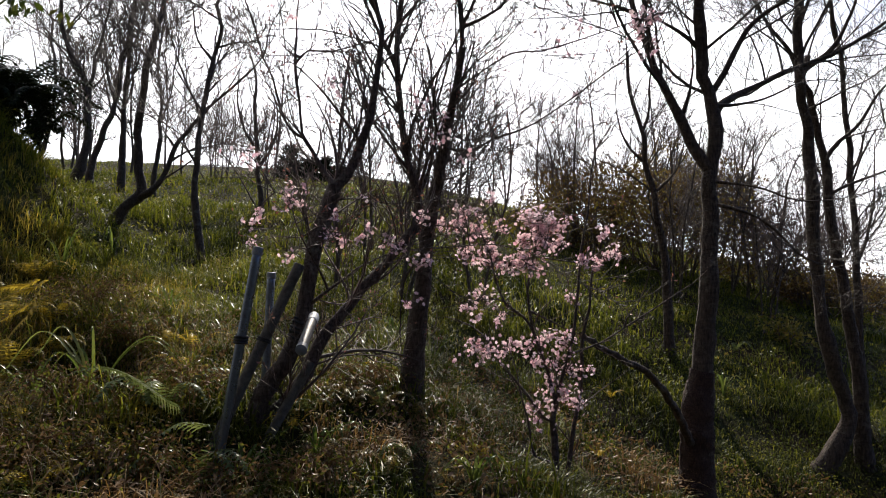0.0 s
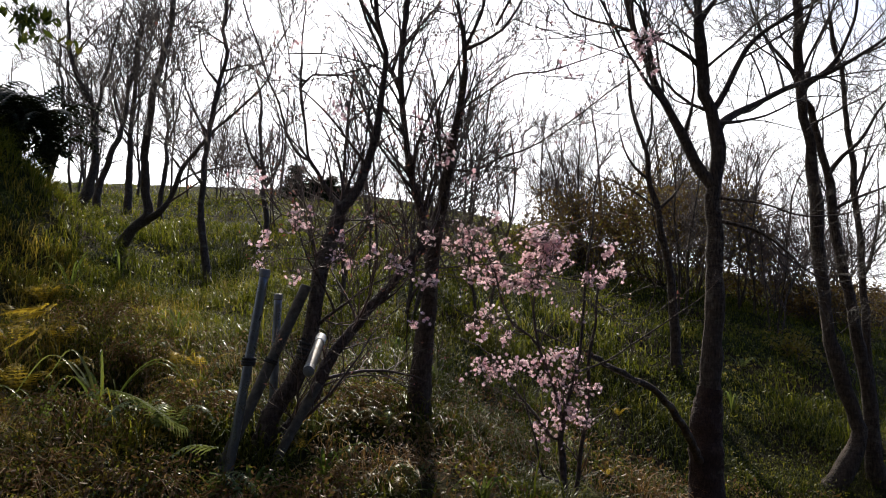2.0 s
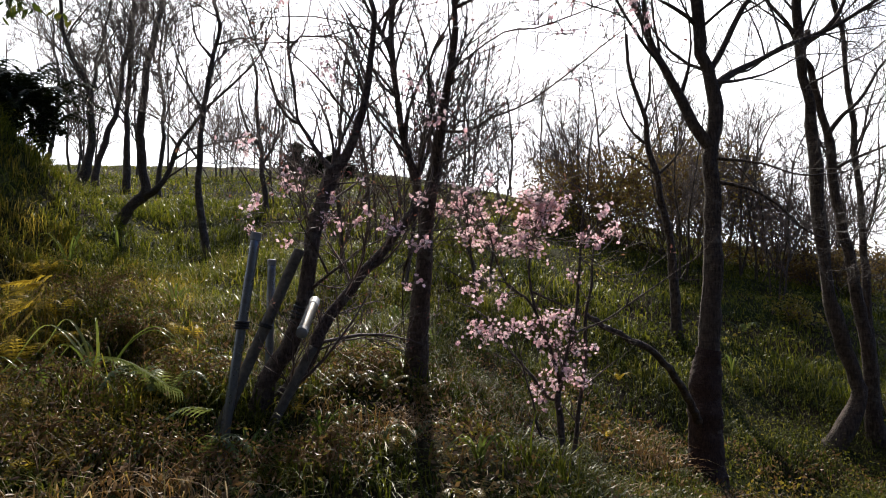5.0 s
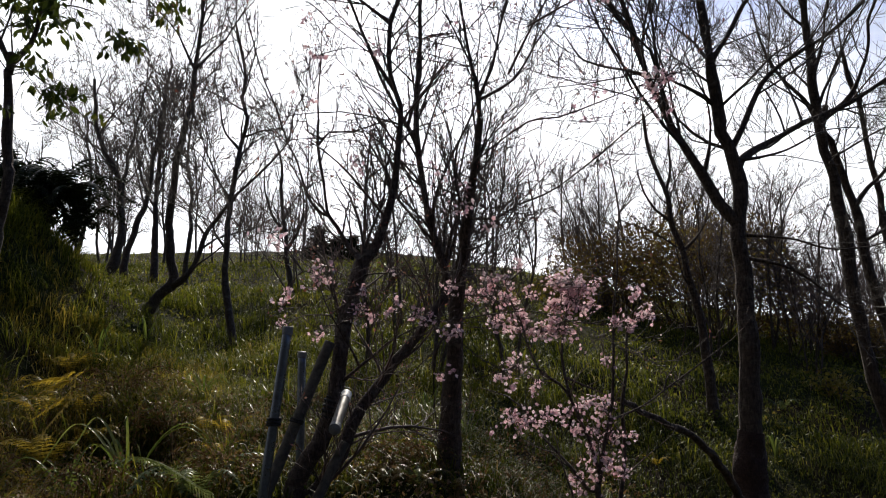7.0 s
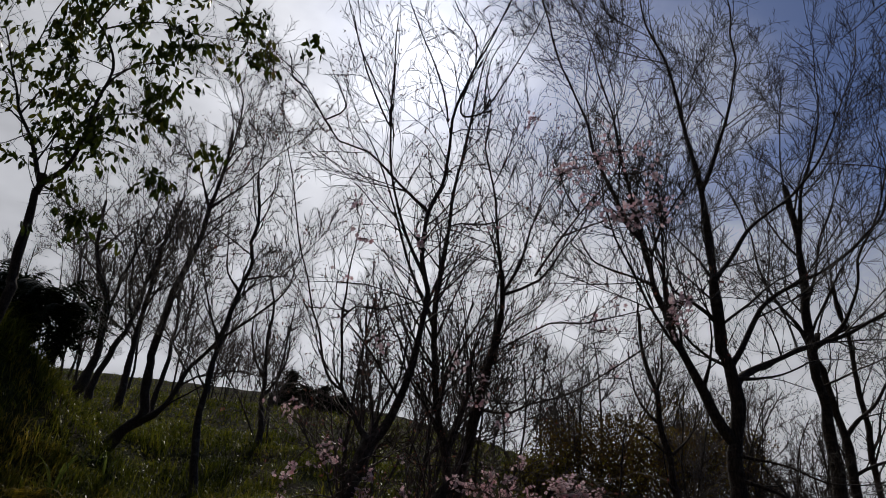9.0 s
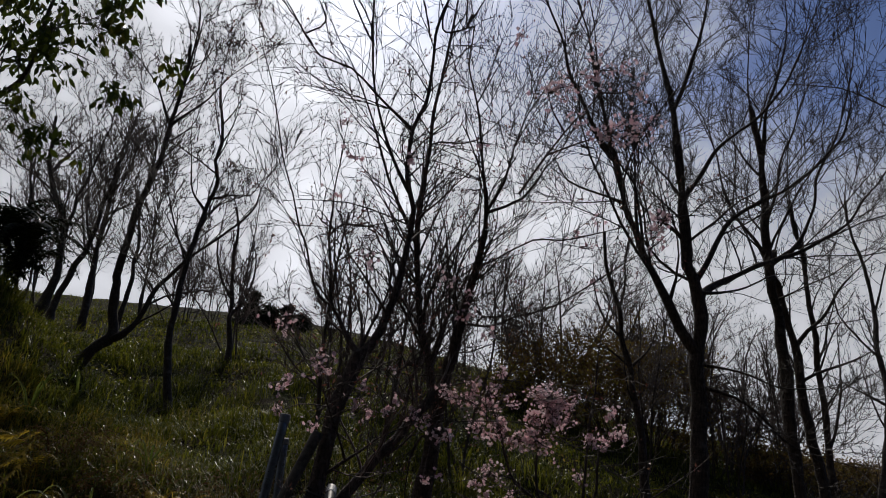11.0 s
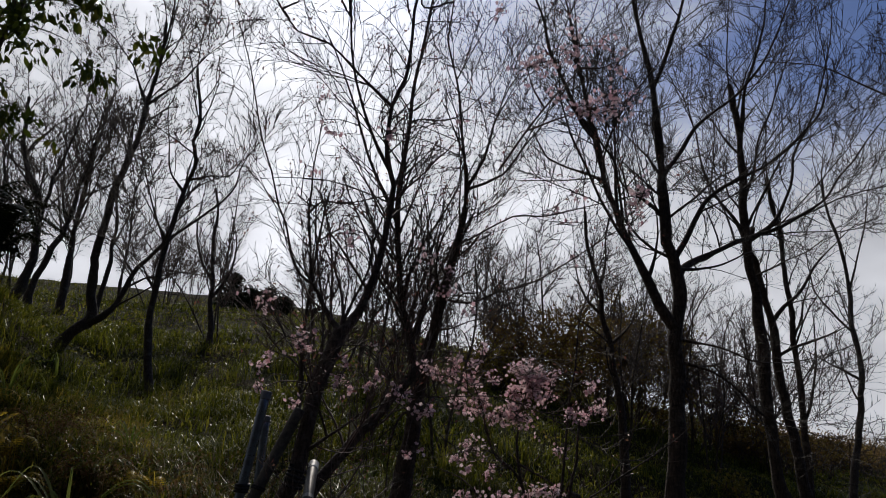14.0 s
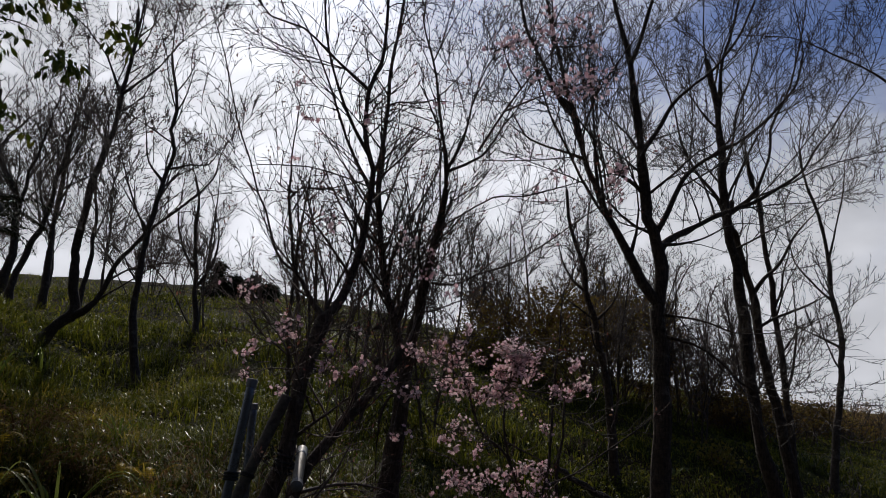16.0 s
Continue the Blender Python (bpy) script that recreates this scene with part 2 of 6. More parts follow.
LEAF_YELLOW = leafy("bush_leaf_yellow", [(0.0, (0.1, 0.085, 0.02)), (0.6, (0.21, 0.17, 0.035)), (1.0, (0.32, 0.26, 0.07))], 0.4, 0.5)
SOIL = soil("soil_and_moss")
STEEL = metal("galvanised_steel", (0.15, 0.175, 0.21), (0.04, 0.037, 0.034), 0.28)
STEEL_BRIGHT = metal("bright_steel", (0.085, 0.085, 0.087), (0.08, 0.07, 0.06), 0.5)
CAP_GREY = plain("grey_plastic", (0.1, 0.11, 0.12), (0.2, 0.21, 0.22), 0.55)
CAP_PALE = plain("pale_plastic", (0.5, 0.5, 0.48), (0.75, 0.75, 0.72), 0.5)
ROPE = plain("black_rope", (0.01, 0.01, 0.01), (0.035, 0.032, 0.03), 0.9, 90.0)
BARK_RED = bark("bark_reddish", (0.025, 0.013, 0.01), (0.075, 0.042, 0.032), (0.1, 0.065, 0.05), 1.6, 0.9)
ROTTEN = bark("rotten_wood", (0.05, 0.02, 0.012), (0.16, 0.075, 0.045), (0.2, 0.11, 0.07), 2.0, 0.8)
POLE_WOOD = plain("weathered_wood", (0.035, 0.03, 0.024), (0.1, 0.088, 0.066), 0.85, 30.0)


# ---- the ground ----
HILL = [0.06411, -0.09357, 0.11268, -0.00532, -0.01052, 0.00736, -0.00011, -0.94385, 0.17194, -0.35426, -0.42]  # plane, warp and local swellings
HOLLOWS = [(2.8, 5.6, 1.9), (-0.2, 4.6, 1.0), (4.6, 9.2, 1.6), (-4.2, 9.8, 1.9)]
BANK = (-6.05, 8.4, 0.85, 1.6, 2.05)  # a steeper shoulder of the hill: x, y, two widths, height
PITS = [(0.75, 4.55, 0.45, -0.14), (-2.42, 4.75, 0.34, -0.62), (-1.75, 4.35, 0.2, -0.22), (-1.15, 3.4, 0.3, -0.2)]  # washed-out hollows in the bank: x, y, width, depth


def ground(x, y):
    """Height of the hillside, for numbers or arrays."""
    a, b = 12 * np.tanh(np.asarray(x) / 12), 26 * np.tanh(np.asarray(y) / 26)
    z = HILL[0] + HILL[1] * a + HILL[2] * b + HILL[3] * a * b + HILL[4] * a * a + HILL[5] * b * b + HILL[6] * a * b * b
    for (u, v, s), k in zip(HOLLOWS, HILL[7:]):
        z = z + k * np.exp(-((x - u) ** 2 + (y - v) ** 2) / (2 * s * s))
    z = z + BANK[4] * np.exp(-(((x - BANK[0]) / BANK[2]) ** 2 + ((y - BANK[1]) / BANK[3]) ** 2) / 2)
    z = z - 0.9 * np.exp(-((x + 8.5) ** 2 + (y - 27) ** 2) / 72)  # the crest sags to the west
    for u, v, s, k in PITS:
        z = z + k * np.exp(-((x - u) ** 2 + (y - v) ** 2) / (2 * s * s))
    far = np.maximum(np.hypot(x, np.asarray(y) - 8) - 26, 0)
    return z - 0.05 * far + 0.03 * np.sin(3.1 * x + 1.7 * y) + 0.025 * np.sin(5.3 * y - 2.9 * x + 1)


def height(x, y):
    return float(ground(x, y))


def mesh_object(name, verts, faces, mat, parent=None, smooth=False, more=None):
    """A mesh from arrays; faces all have as many corners, and so have those in more."""
    verts, faces = np.asarray(verts, np.float32), np.asarray(faces, np.int32)
    more = np.zeros((0, 3), np.int32) if more is None else np.asarray(more, np.int32)
    corners = np.concatenate([faces.ravel(), more.ravel()])
    starts = np.concatenate([np.arange(len(faces)) * faces.shape[1], faces.size + np.arange(len(more)) * more.shape[1]])
    me = bpy.data.meshes.new(name)
    me.vertices.add(len(verts))
    me.vertices.foreach_set("co", verts.ravel())
    me.loops.add(len(corners))
    me.loops.foreach_set("vertex_index", corners.astype(np.int32))
    me.polygons.add(len(starts))
    me.polygons.foreach_set("loop_start", starts.astype(np.int32))
    me.update(calc_edges=True)
    me.materials.append(mat)
    if smooth:
        me.polygons.foreach_set("use_smooth", np.ones(len(starts), bool))
    ob = new(name, me)
    ob.parent = parent
    return ob


def thing(name, label, category, group="", at=(0, 0, 0)):
    ob = new(name)
    ob.empty_display_size = 0.1
    ob.location = at
    return tagged(ob, label, category, group)


def make_ground():
    side = np.concatenate([[-400, -220, -120, -70, -45], np.arange(-30, 30.01, 0.3), [45, 70, 120, 220, 400]])
    ahead = np.concatenate([[-300, -150, -60, -25, -10], np.arange(-4, 44.01, 0.3), [60, 90, 150, 300, 600]])
    x, y = np.meshgrid(side, ahead)
    verts = np.stack([x, y, ground(x, y)], -1).reshape(-1, 3)
    rows, cols = len(ahead), len(side)
    first = (np.arange(rows - 1)[:, None] * cols + np.arange(cols - 1)).ravel()
    ob = mesh_object("ground", verts, np.stack([first, first + 1, first + cols + 1, first + cols], -1), SOIL, smooth=True)
    tagged(ob, "grassy hillside of dark soil rising to a crest", "ground", kind="structure")


make_ground()


# ---- branches ----
class Wood:
    """Collects tapered round branches into one mesh."""

    def __init__(self):
        self.verts, self.faces, self.points, self.count = [], [], [], 0

    def tube(self, line, radii, sides, point=False, rough=0.0):
        """Rings along a line; point: the last ring shrinks to a tip; rough: uneven bark, as a share of the radius."""
        line = np.asarray(line, float)
        way = np.gradient(line, axis=0)
        way /= np.linalg.norm(way, axis=1)[:, None] + 1e-9
        ref = np.array([0.31, 0.95, 0.05]) if abs(way[0][1]) < 0.8 else np.array([1.0, 0.1, 0.0])
        one = np.cross(way, ref)
        one /= np.linalg.norm(one, axis=1)[:, None] + 1e-9
        two = np.cross(way, one)
        turn = np.arange(sides) * (2 * np.pi / sides)
        ring = one[:, None] * np.cos(turn)[None, :, None] + two[:, None] * np.sin(turn)[None, :, None]
        n = len(line)
        width = np.asarray(radii)[:, None] * np.ones((n, sides))
        if rough:
            lumps = np.random.default_rng(n).normal(size=(n, sides))
            width = width * (1 + rough * (0.6 * lumps + 0.4 * np.roll(lumps, 1, 0) + 0.4 * np.roll(lumps, 1, 1)))
        verts = line[:, None] + ring * width[:, :, None]
        if point:
            verts[-1] = line[-1]
        base = self.count + (np.arange(n - 1)[:, None] * sides + np.arange(sides)).ravel()
        nxt = self.count + (np.arange(n - 1)[:, None] * sides + (np.arange(sides) + 1) % sides).ravel()
        quads = np.stack([base, nxt, nxt + sides, base + sides], -1)
        if point:
            low, high = quads[:-sides], quads[-sides:]
            tip = np.full(sides, self.count + (n - 1) * sides)
            self.points.append(np.stack([high[:, 0], high[:, 1], tip], -1))
            quads, verts = low, verts.reshape(-1, 3)[: (n - 1) * sides + 1]
        self.faces.append(quads)
        self.verts.append(verts.reshape(-1, 3))
        self.count += len(self.verts[-1])

    def make(self, name, mat, parent, label=""):
        if not self.verts:
            return None
        tips = np.concatenate(self.points) if self.points else None
        return tagged(mesh_object(name, np.concatenate(self.verts), np.concatenate(self.faces), mat, parent, True, tips), label)


def curve(points, step=0.12):
    """A smooth line through control points."""
    p = np.asarray(points, float)
    p = np.vstack([2 * p[0] - p[1], p, 2 * p[-1] - p[-2]])
    out = []
    for a, b, c, d in zip(p, p[1:], p[2:], p[3:]):
        n = max(2, int(np.linalg.norm(c - b) / step))
        t = np.linspace(0, 1, n, endpoint=False)[:, None]
        out.append(0.5 * (2 * b + (c - a) * t + (2 * a - 5 * b + 4 * c - d) * t**2 + (3 * b - a - 3 * c + d) * t**3))
    return np.vstack([*out, p[-2:-1]])


def unit(v):
    return v / (np.linalg.norm(v) + 1e-9)


def side_way(way, angle, rng, up=0.25):
    """A way that leaves another at an angle in degrees, rather upward."""
    turn = unit(np.cross(way, unit(rng.normal(size=3))))
    out = unit(way * math.cos(radians(angle)) + turn * math.sin(radians(angle)))
    return unit(out + np.array([0, 0, up]))


def grow(wood, tips, start, way, length, radius, level, rng, style):
    """One branch, a smooth arc that turns upward, with its twigs; the ends of the last ones go to tips."""
    n = 6 if level > 1 else (3 if level == 1 else 2)
    line, w = [start], np.array(way)
    arc = np.cross(w, rng.normal(size=3)) * style["arc"]
    for _ in range(n):
        w = unit(w + (arc + np.array([0, 0, style["rise"]])) / n + rng.normal(size=3) * style["wobble"])
        line.append(line[-1] + w * length / n)
    line = np.array(line)
    radii = np.linspace(radius, max(radius * 0.3, style["thin"] * 0.7), n + 1)
    wood.tube(line, radii, 5 if radius > 0.012 else 3, point=level == 0)
    if level == 0:
        tips.append((line[-1], w))
        return
    kids = max(2, int(round(length / style["gap"][level] * rng.uniform(0.8, 1.2))))
    for k in range(kids):
        f = 0.16 + 0.84 * (k + rng.uniform(0, 0.9)) / kids
        i = min(int(f * n), n - 1)
        spot = line[i] + (line[i + 1] - line[i]) * (f * n - i)
        grow(wood, tips, spot, side_way(unit(line[i + 1] - line[i]), rng.uniform(*style["angle"]), rng, style["up"]),
             length * rng.uniform(0.4, 0.66) * (1.15 - 0.55 * f), max(radii[i] * 0.55, style["thin"]), level - 1, rng, style)
    tips.append((line[-1], w))


STYLE = {"wobble": 0.1, "arc": 0.55, "rise": 0.4, "gap": (1, 0.06, 0.1, 0.205), "angle": (24, 56), "up": 0.14, "thin": 0.0024}


def style(**changes):
    return {**STYLE, **changes}


def traced_tree(name, label, limbs, seed, bark_mat=BARK, twig_mat=TWIG, kind=STYLE, every=0.22, reach=(0.5, 1.2), levels=2, bare=0.3, rough=0.035, category="tree", flare=1.35, crooked=0.013, thick=1.0, slim=1.0):
    """A tree from its main limbs: (first radius, last radius, control points); the first limb is the trunk."""
    rng = np.random.default_rng(seed)
    x, y, z = limbs[0][2][0]
    if z > height(x, y) - 0.06:  # let the trunk run into the soil
        limbs[0] = (*limbs[0][:2], [(x, y, height(x, y) - 0.12), *limbs[0][2][z < height(x, y) + 0.05:]])
    base = limbs[0][2][0]
    tree = thing(name, label, category, "trees on the slope", base)
    tips, crown, built = [], Wood(), []
    for number, (r0, r1, points) in enumerate(limbs):
        wood = Wood()
        pts = np.array(points) - np.array(base)
        if built:
            known = np.vstack([b[0] for b in built])
            near = np.linalg.norm(known - pts[0], axis=1).argmin()
            if np.linalg.norm(known[near] - pts[0]) < 0.35:
                pts[0] = known[near]
                r0 = min(r0, np.concatenate([b[1] for b in built])[near] / thick)
        line = curve(pts, 0.09)
        f = np.linspace(0, 1, len(line))
        knots = max(4, len(line) // 3)
        kinks = np.stack([np.interp(f, np.linspace(0, 1, knots), rng.normal(size=knots)) for _ in range(3)], -1)
        line = line + kinks * (crooked * np.sin(np.pi * np.clip(f, 0, 0.75) / 0.75 * 0.5) ** 0.5)[:, None]
        radii = thick * (r0 + (r1 - r0) * f**0.7) * (1 if number == 0 else 1 + (slim - 1) * np.clip(f * 4, 0, 1))
        if number == 0:
            radii = radii * (1 + (flare - 1) * np.exp(-f * len(line) * 0.09 / 0.22))
        radii = radii * (1 + rough * 2 * np.interp(f, np.linspace(0, 1, max(4, len(line) // 2)), rng.normal(size=max(4, len(line) // 2))))
        wood.tube(line + rng.normal(size=line.shape) * r1 * 0.12, radii, 14 if r0 > 0.05 else (8 if r0 > 0.02 else 5), rough=0.045 if r0 > 0.02 else 0.0)
        wood.make("trunk" if number == 0 else "limb", bark_mat, tree)
        built.append((line, radii))
        total = np.linalg.norm(np.diff(line, axis=0), axis=1).sum()
        start = bare if number == 0 else 0.12
        for k in range(int(total * (1 - start) / every)):
            g = start + (1 - start) * (k + rng.uniform(0, 1)) * every / (total * (1 - start))
            i = min(int(g * (len(line) - 1)), len(line) - 2)
            size = rng.uniform(*reach) * (1.1 - 0.5 * g)
            grow(crown, tips, line[i], side_way(unit(line[i + 1] - line[i]), rng.uniform(28, 58), rng, kind["up"]), size,
                 min(radii[i] * 0.5, 0.004 + 0.011 * size), levels, rng, kind)
        grow(crown, tips, line[-1], unit(line[-1] - line[-2]), reach[1] * 0.7, min(radii[-1], 0.012), levels, rng, kind)
    crown.make("crown", twig_mat, tree, "fine bare twigs")
    return tree, tips


def leaves(name, mat, parent, spots, size, rng, per=1, spread=0.05, droop=0.3, slim=0.45, kind=""):
    """Many pointed leaves about the given spots, each of four triangles folded along its rib."""
    spots = np.repeat(np.asarray(spots, float), per, axis=0)
    n = len(spots)
    spots = spots + rng.normal(size=(n, 3)) * spread
    way = rng.normal(size=(n, 3))
    way[:, 2] -= droop
    way /= np.linalg.norm(way, axis=1)[:, None]
    across = np.cross(way, rng.normal(size=(n, 3)))
    across /= np.linalg.norm(across, axis=1)[:, None] + 1e-9
    up = np.cross(across, way)
    length = (size * rng.uniform(0.6, 1.25, n))[:, None]
    a = spots
    b = spots + way * length * 0.45 + across * length * slim * 0.5 + up * length * 0.1
    c = spots + way * length
    d = spots + way * length * 0.45 - across * length * slim * 0.5 + up * length * 0.1
    e = spots + way * length * 0.5
    verts = np.stack([a, b, c, d, e], 1).reshape(-1, 3)
    i = np.arange(n)[:, None, None] * 5
    faces = (np.array([[0, 1, 4], [1, 2, 4], [0, 4, 3], [3, 4, 2]])[None] + i).reshape(-1, 3)
    ob = mesh_object(name, verts, faces, mat, parent)
    return tagged(ob, kind=kind) if kind else ob


def flower_mesh(size, r):
    """One five-petalled flower, each petal a cupped four-cornered leaf with a notch of tone."""
    verts, faces = [(0, 0, 0)], []
    cup = r.uniform(0.1, 0.8)
    for k in range(5):
        t = 2 * math.pi * k / 5 + r.normal() * 0.1
        out, across = np.array([math.cos(t), math.sin(t), 0]), np.array([-math.sin(t), math.cos(t), 0])
        up = np.array([0, 0, 1.0]) * cup * r.uniform(0.7, 1.3)
        b = len(verts)
        verts += [size * (out * 0.6 + across * 0.42 + up * 0.5), size * (out * 1.05 + up * 0.8), size * (out * 0.6 - across * 0.42 + up * 0.5)]
        faces.append((0, b, b + 1, b + 2))
    return np.array(verts, float), np.array(faces)


def flower_poses(n, r):
    face = r.normal(size=(n, 3)) + np.array([0, -0.5, 0.1])
    return [Vector(f).to_track_quat("Z", "Y").to_matrix().to_4x4() for f in face]


def blossoms(parent, spots, r, size=0.013, singles=300):
    """Open flowers at the spots: the first ones singly, the rest as one mass."""
    kinds_ = [flower_mesh(size * f, r) for f in (0.75, 0.85, 0.95, 1.0, 1.1, 1.2)]
    data = []
    for v, f in kinds_:
        ob = mesh_object("blossom", v, f, PETAL, parent)
        data.append(ob.data)
        bpy.data.objects.remove(ob)
    turns = flower_poses(len(spots), r)
    verts, faces, count = [], [], 0
    for k, (p, m) in enumerate(zip(spots, turns)):
        m = Matrix.Translation(Vector(p)) @ m
        if k < singles:
            ob = new("blossom", data[k % 6])
            ob.parent, ob.matrix_basis = parent, m
        else:
            v, f = kinds_[k % 6]
            a = np.array(m)
            verts.append(v @ a[:3, :3].T + a[:3, 3])
            faces.append(f + count)
            count += len(v)
    if verts:
        tagged(mesh_object("blossom_mass", np.concatenate(verts), np.concatenate(faces), PETAL, parent), "pale pink open blossoms", kind="stuff")


# ---- the large trees ----
limbs = []
limbs.append((0.122, 0.026, [(2.07, 5.80, -0.27), (2.09, 5.80, 0.14), (2.13, 5.80, 0.60), (2.17, 5.80, 1.06), (2.20, 5.80, 1.53), (2.22, 5.80, 2.00), (2.24, 5.80, 2.47), (2.27, 5.80, 2.81), (2.25, 5.80, 3.10), (2.19, 5.80, 3.26), (2.18, 5.80, 3.60), (2.16, 5.80, 4.15), (2.13, 5.80, 4.59), (2.09, 5.80, 5.00)]))
limbs.append((0.034, 0.009, [(2.04, 5.80, 5.22), (1.97, 5.80, 5.59), (1.89, 5.80, 6.12), (1.76, 5.80, 6.46), (1.65, 5.80, 6.90), (1.60, 5.80, 7.36)]))
limbs.append((0.034, 0.009, [(2.12, 5.80, 4.76), (2.23, 5.80, 5.06), (2.43, 5.80, 5.62), (2.55, 5.80, 6.25), (2.57, 5.80, 6.83), (2.52, 5.80, 7.36)]))
limbs.append((0.054, 0.011, [(2.20, 5.80, 2.47), (2.10, 5.80, 2.65), (2.00, 5.80, 2.89), (1.89, 5.80, 3.13), (1.79, 5.80, 3.33), (1.71, 5.80, 3.57), (1.64, 5.80, 3.72), (1.58, 5.80, 4.04), (1.52, 5.80, 4.37), (1.44, 5.80, 4.70), (1.35, 5.80, 5.11), (1.30, 5.80, 5.60), (1.15, 5.80, 6.04)]))
limbs.append((0.03, 0.01, [(1.56, 5.80, 4.21), (1.41, 5.80, 4.38), (1.27, 5.80, 4.70), (1.15, 5.80, 5.01), (1.03, 5.80, 5.45), (0.90, 5.80, 5.83), (0.72, 5.80, 6.30), (0.58, 5.80, 6.95)]))
limbs.append((0.022, 0.008, [(1.58, 5.80, 3.83), (1.48, 5.80, 3.86), (1.28, 5.80, 3.91), (1.15, 5.80, 3.97), (1.07, 5.80, 4.03), (0.98, 5.80, 4.21)]))
limbs.append((0.03, 0.01, [(2.21, 5.80, 3.51), (2.09, 5.80, 3.57), (1.94, 5.80, 3.67), (1.82, 5.80, 3.74), (1.75, 5.80, 3.87)]))
limbs.append((0.022, 0.009, [(1.98, 5.80, 2.95), (2.04, 5.80, 3.00), (2.08, 5.80, 3.12), (2.10, 5.80, 3.29), (2.12, 5.80, 3.43), (2.14, 5.80, 3.49)]))
limbs.append((0.02, 0.009, [(1.86, 5.80, 3.19), (1.84, 5.80, 3.38), (1.81, 5.80, 3.58), (1.80, 5.80, 3.72), (1.75, 5.80, 3.92)]))
limbs.append((0.042, 0.01, [(2.27, 5.80, 2.93), (2.37, 5.90, 3.04), (2.52, 6.00, 3.14), (2.73, 6.10, 3.25), (3.06, 6.20, 3.41), (3.40, 6.30, 3.56), (3.55, 6.30, 3.61), (3.89, 6.35, 3.80), (4.25, 6.40, 4.06), (4.54, 6.45, 4.43), (4.82, 6.50, 4.71)]))
limbs.append((0.022, 0.009, [(2.32, 5.80, 3.01), (2.50, 5.90, 3.04), (2.71, 6.00, 3.10), (2.94, 6.10, 3.20), (3.16, 6.20, 3.32)]))
limbs.append((0.034, 0.01, [(2.27, 5.80, 3.10), (2.36, 5.80, 3.28), (2.46, 5.80, 3.47), (2.59, 5.80, 3.67), (2.73, 5.80, 3.81), (2.90, 5.80, 3.93), (3.22, 5.80, 4.11), (3.54, 5.80, 4.35), (3.83, 5.80, 4.68), (3.95, 5.80, 5.05)]))
limbs.append((0.03, 0.009, [(2.21, 5.80, 3.88), (2.34, 5.80, 4.10), (2.53, 5.80, 4.39), (2.77, 5.80, 4.63), (3.01, 5.80, 4.84), (3.26, 5.80, 5.18), (3.42, 5.80, 5.50), (3.59, 5.80, 5.91)]))
limbs.append((0.02, 0.008, [(2.22, 5.70, 2.37), (2.35, 5.70, 2.34), (2.54, 5.70, 2.32), (2.70, 5.70, 2.28), (2.88, 5.70, 2.21), (3.00, 5.70, 2.18)]))
limbs.append((0.024, 0.008, [(2.23, 5.70, 2.18), (2.39, 5.70, 2.12), (2.58, 5.70, 2.04), (2.76, 5.70, 1.92), (2.89, 5.70, 1.78), (3.03, 5.70, 1.70)]))
forked, forked_tips = traced_tree("tree", "tall bare grey tree forking low above the grass", limbs, 11, thick=1.0, slim=0.8, rough=0.06, every=0.25, reach=(0.7, 1.9), levels=3, bare=0.66)


def bare_limb(tree, points, first, last):
    """One crooked limb without twigs."""
    r = np.random.default_rng(165)
    line = curve(np.array(points) - np.array(tree.location), 0.06)
    wood = Wood()
    wood.tube(line + r.normal(size=line.shape) * 0.006, np.linspace(first, last, len(line)), 9, rough=0.06)
    wood.make("limb", BARK, tree)


bare_limb(forked, [(2.05, 5.75, 0.2), *[(1.93, 5.60, 0.32), (1.81, 5.43, 0.50), (1.67, 5.27, 0.68), (1.50, 5.10, 0.85), (1.29, 4.93, 0.97), (1.06, 4.77, 1.09), (0.91, 4.60, 1.19)]], 0.036, 0.016)


def swollen_foot(tree, points, radii, seed):
    """A thick collar of rough bark round the lowest metre of a trunk."""
    r = np.random.default_rng(seed)
    line = curve(np.array(points) - np.array(tree.location), 0.035)
    f = np.linspace(0, 1, len(line))
    lumps = np.interp(f, np.linspace(0, 1, 12), r.normal(size=12)) * 0.005
    wood = Wood()
    wood.tube(line + r.normal(size=line.shape) * 0.002, np.interp(f, np.linspace(0, 1, len(radii)), radii) + lumps * np.clip(f * 8, 0, 1), 24, rough=0.05)
    wood.make("trunk_base", BARK_RED, tree, "dark reddish rough bark at the foot")


swollen_foot(forked, [(2.14, 5.8, 0.8), (2.115, 5.8, 0.66), (2.098, 5.8, 0.55), (2.088, 5.8, 0.32), (2.078, 5.8, 0.0), (2.07, 5.8, -0.34)], (0.098, 0.112, 0.125, 0.13, 0.142, 0.17), 163)

limbs = []
limbs.append((0.085, 0.03, [(3.58, 6.80, -0.36), (3.75, 6.80, -0.10), (3.90, 6.80, 0.17), (3.86, 6.80, 0.44), (3.75, 6.80, 0.77), (3.68, 6.80, 1.20), (3.65, 6.80, 1.64), (3.62, 6.80, 2.08), (3.60, 6.80, 2.64), (3.57, 6.80, 3.20), (3.52, 6.80, 3.60), (3.52, 6.80, 4.03), (3.52, 6.80, 4.48), (3.52, 6.80, 4.91), (3.46, 6.80, 5.45)]))
limbs.append((0.035, 0.01, [(3.52, 6.80, 4.85), (3.62, 6.80, 5.32), (3.78, 6.80, 5.77), (3.92, 6.80, 6.30), (3.98, 6.80, 6.68)]))
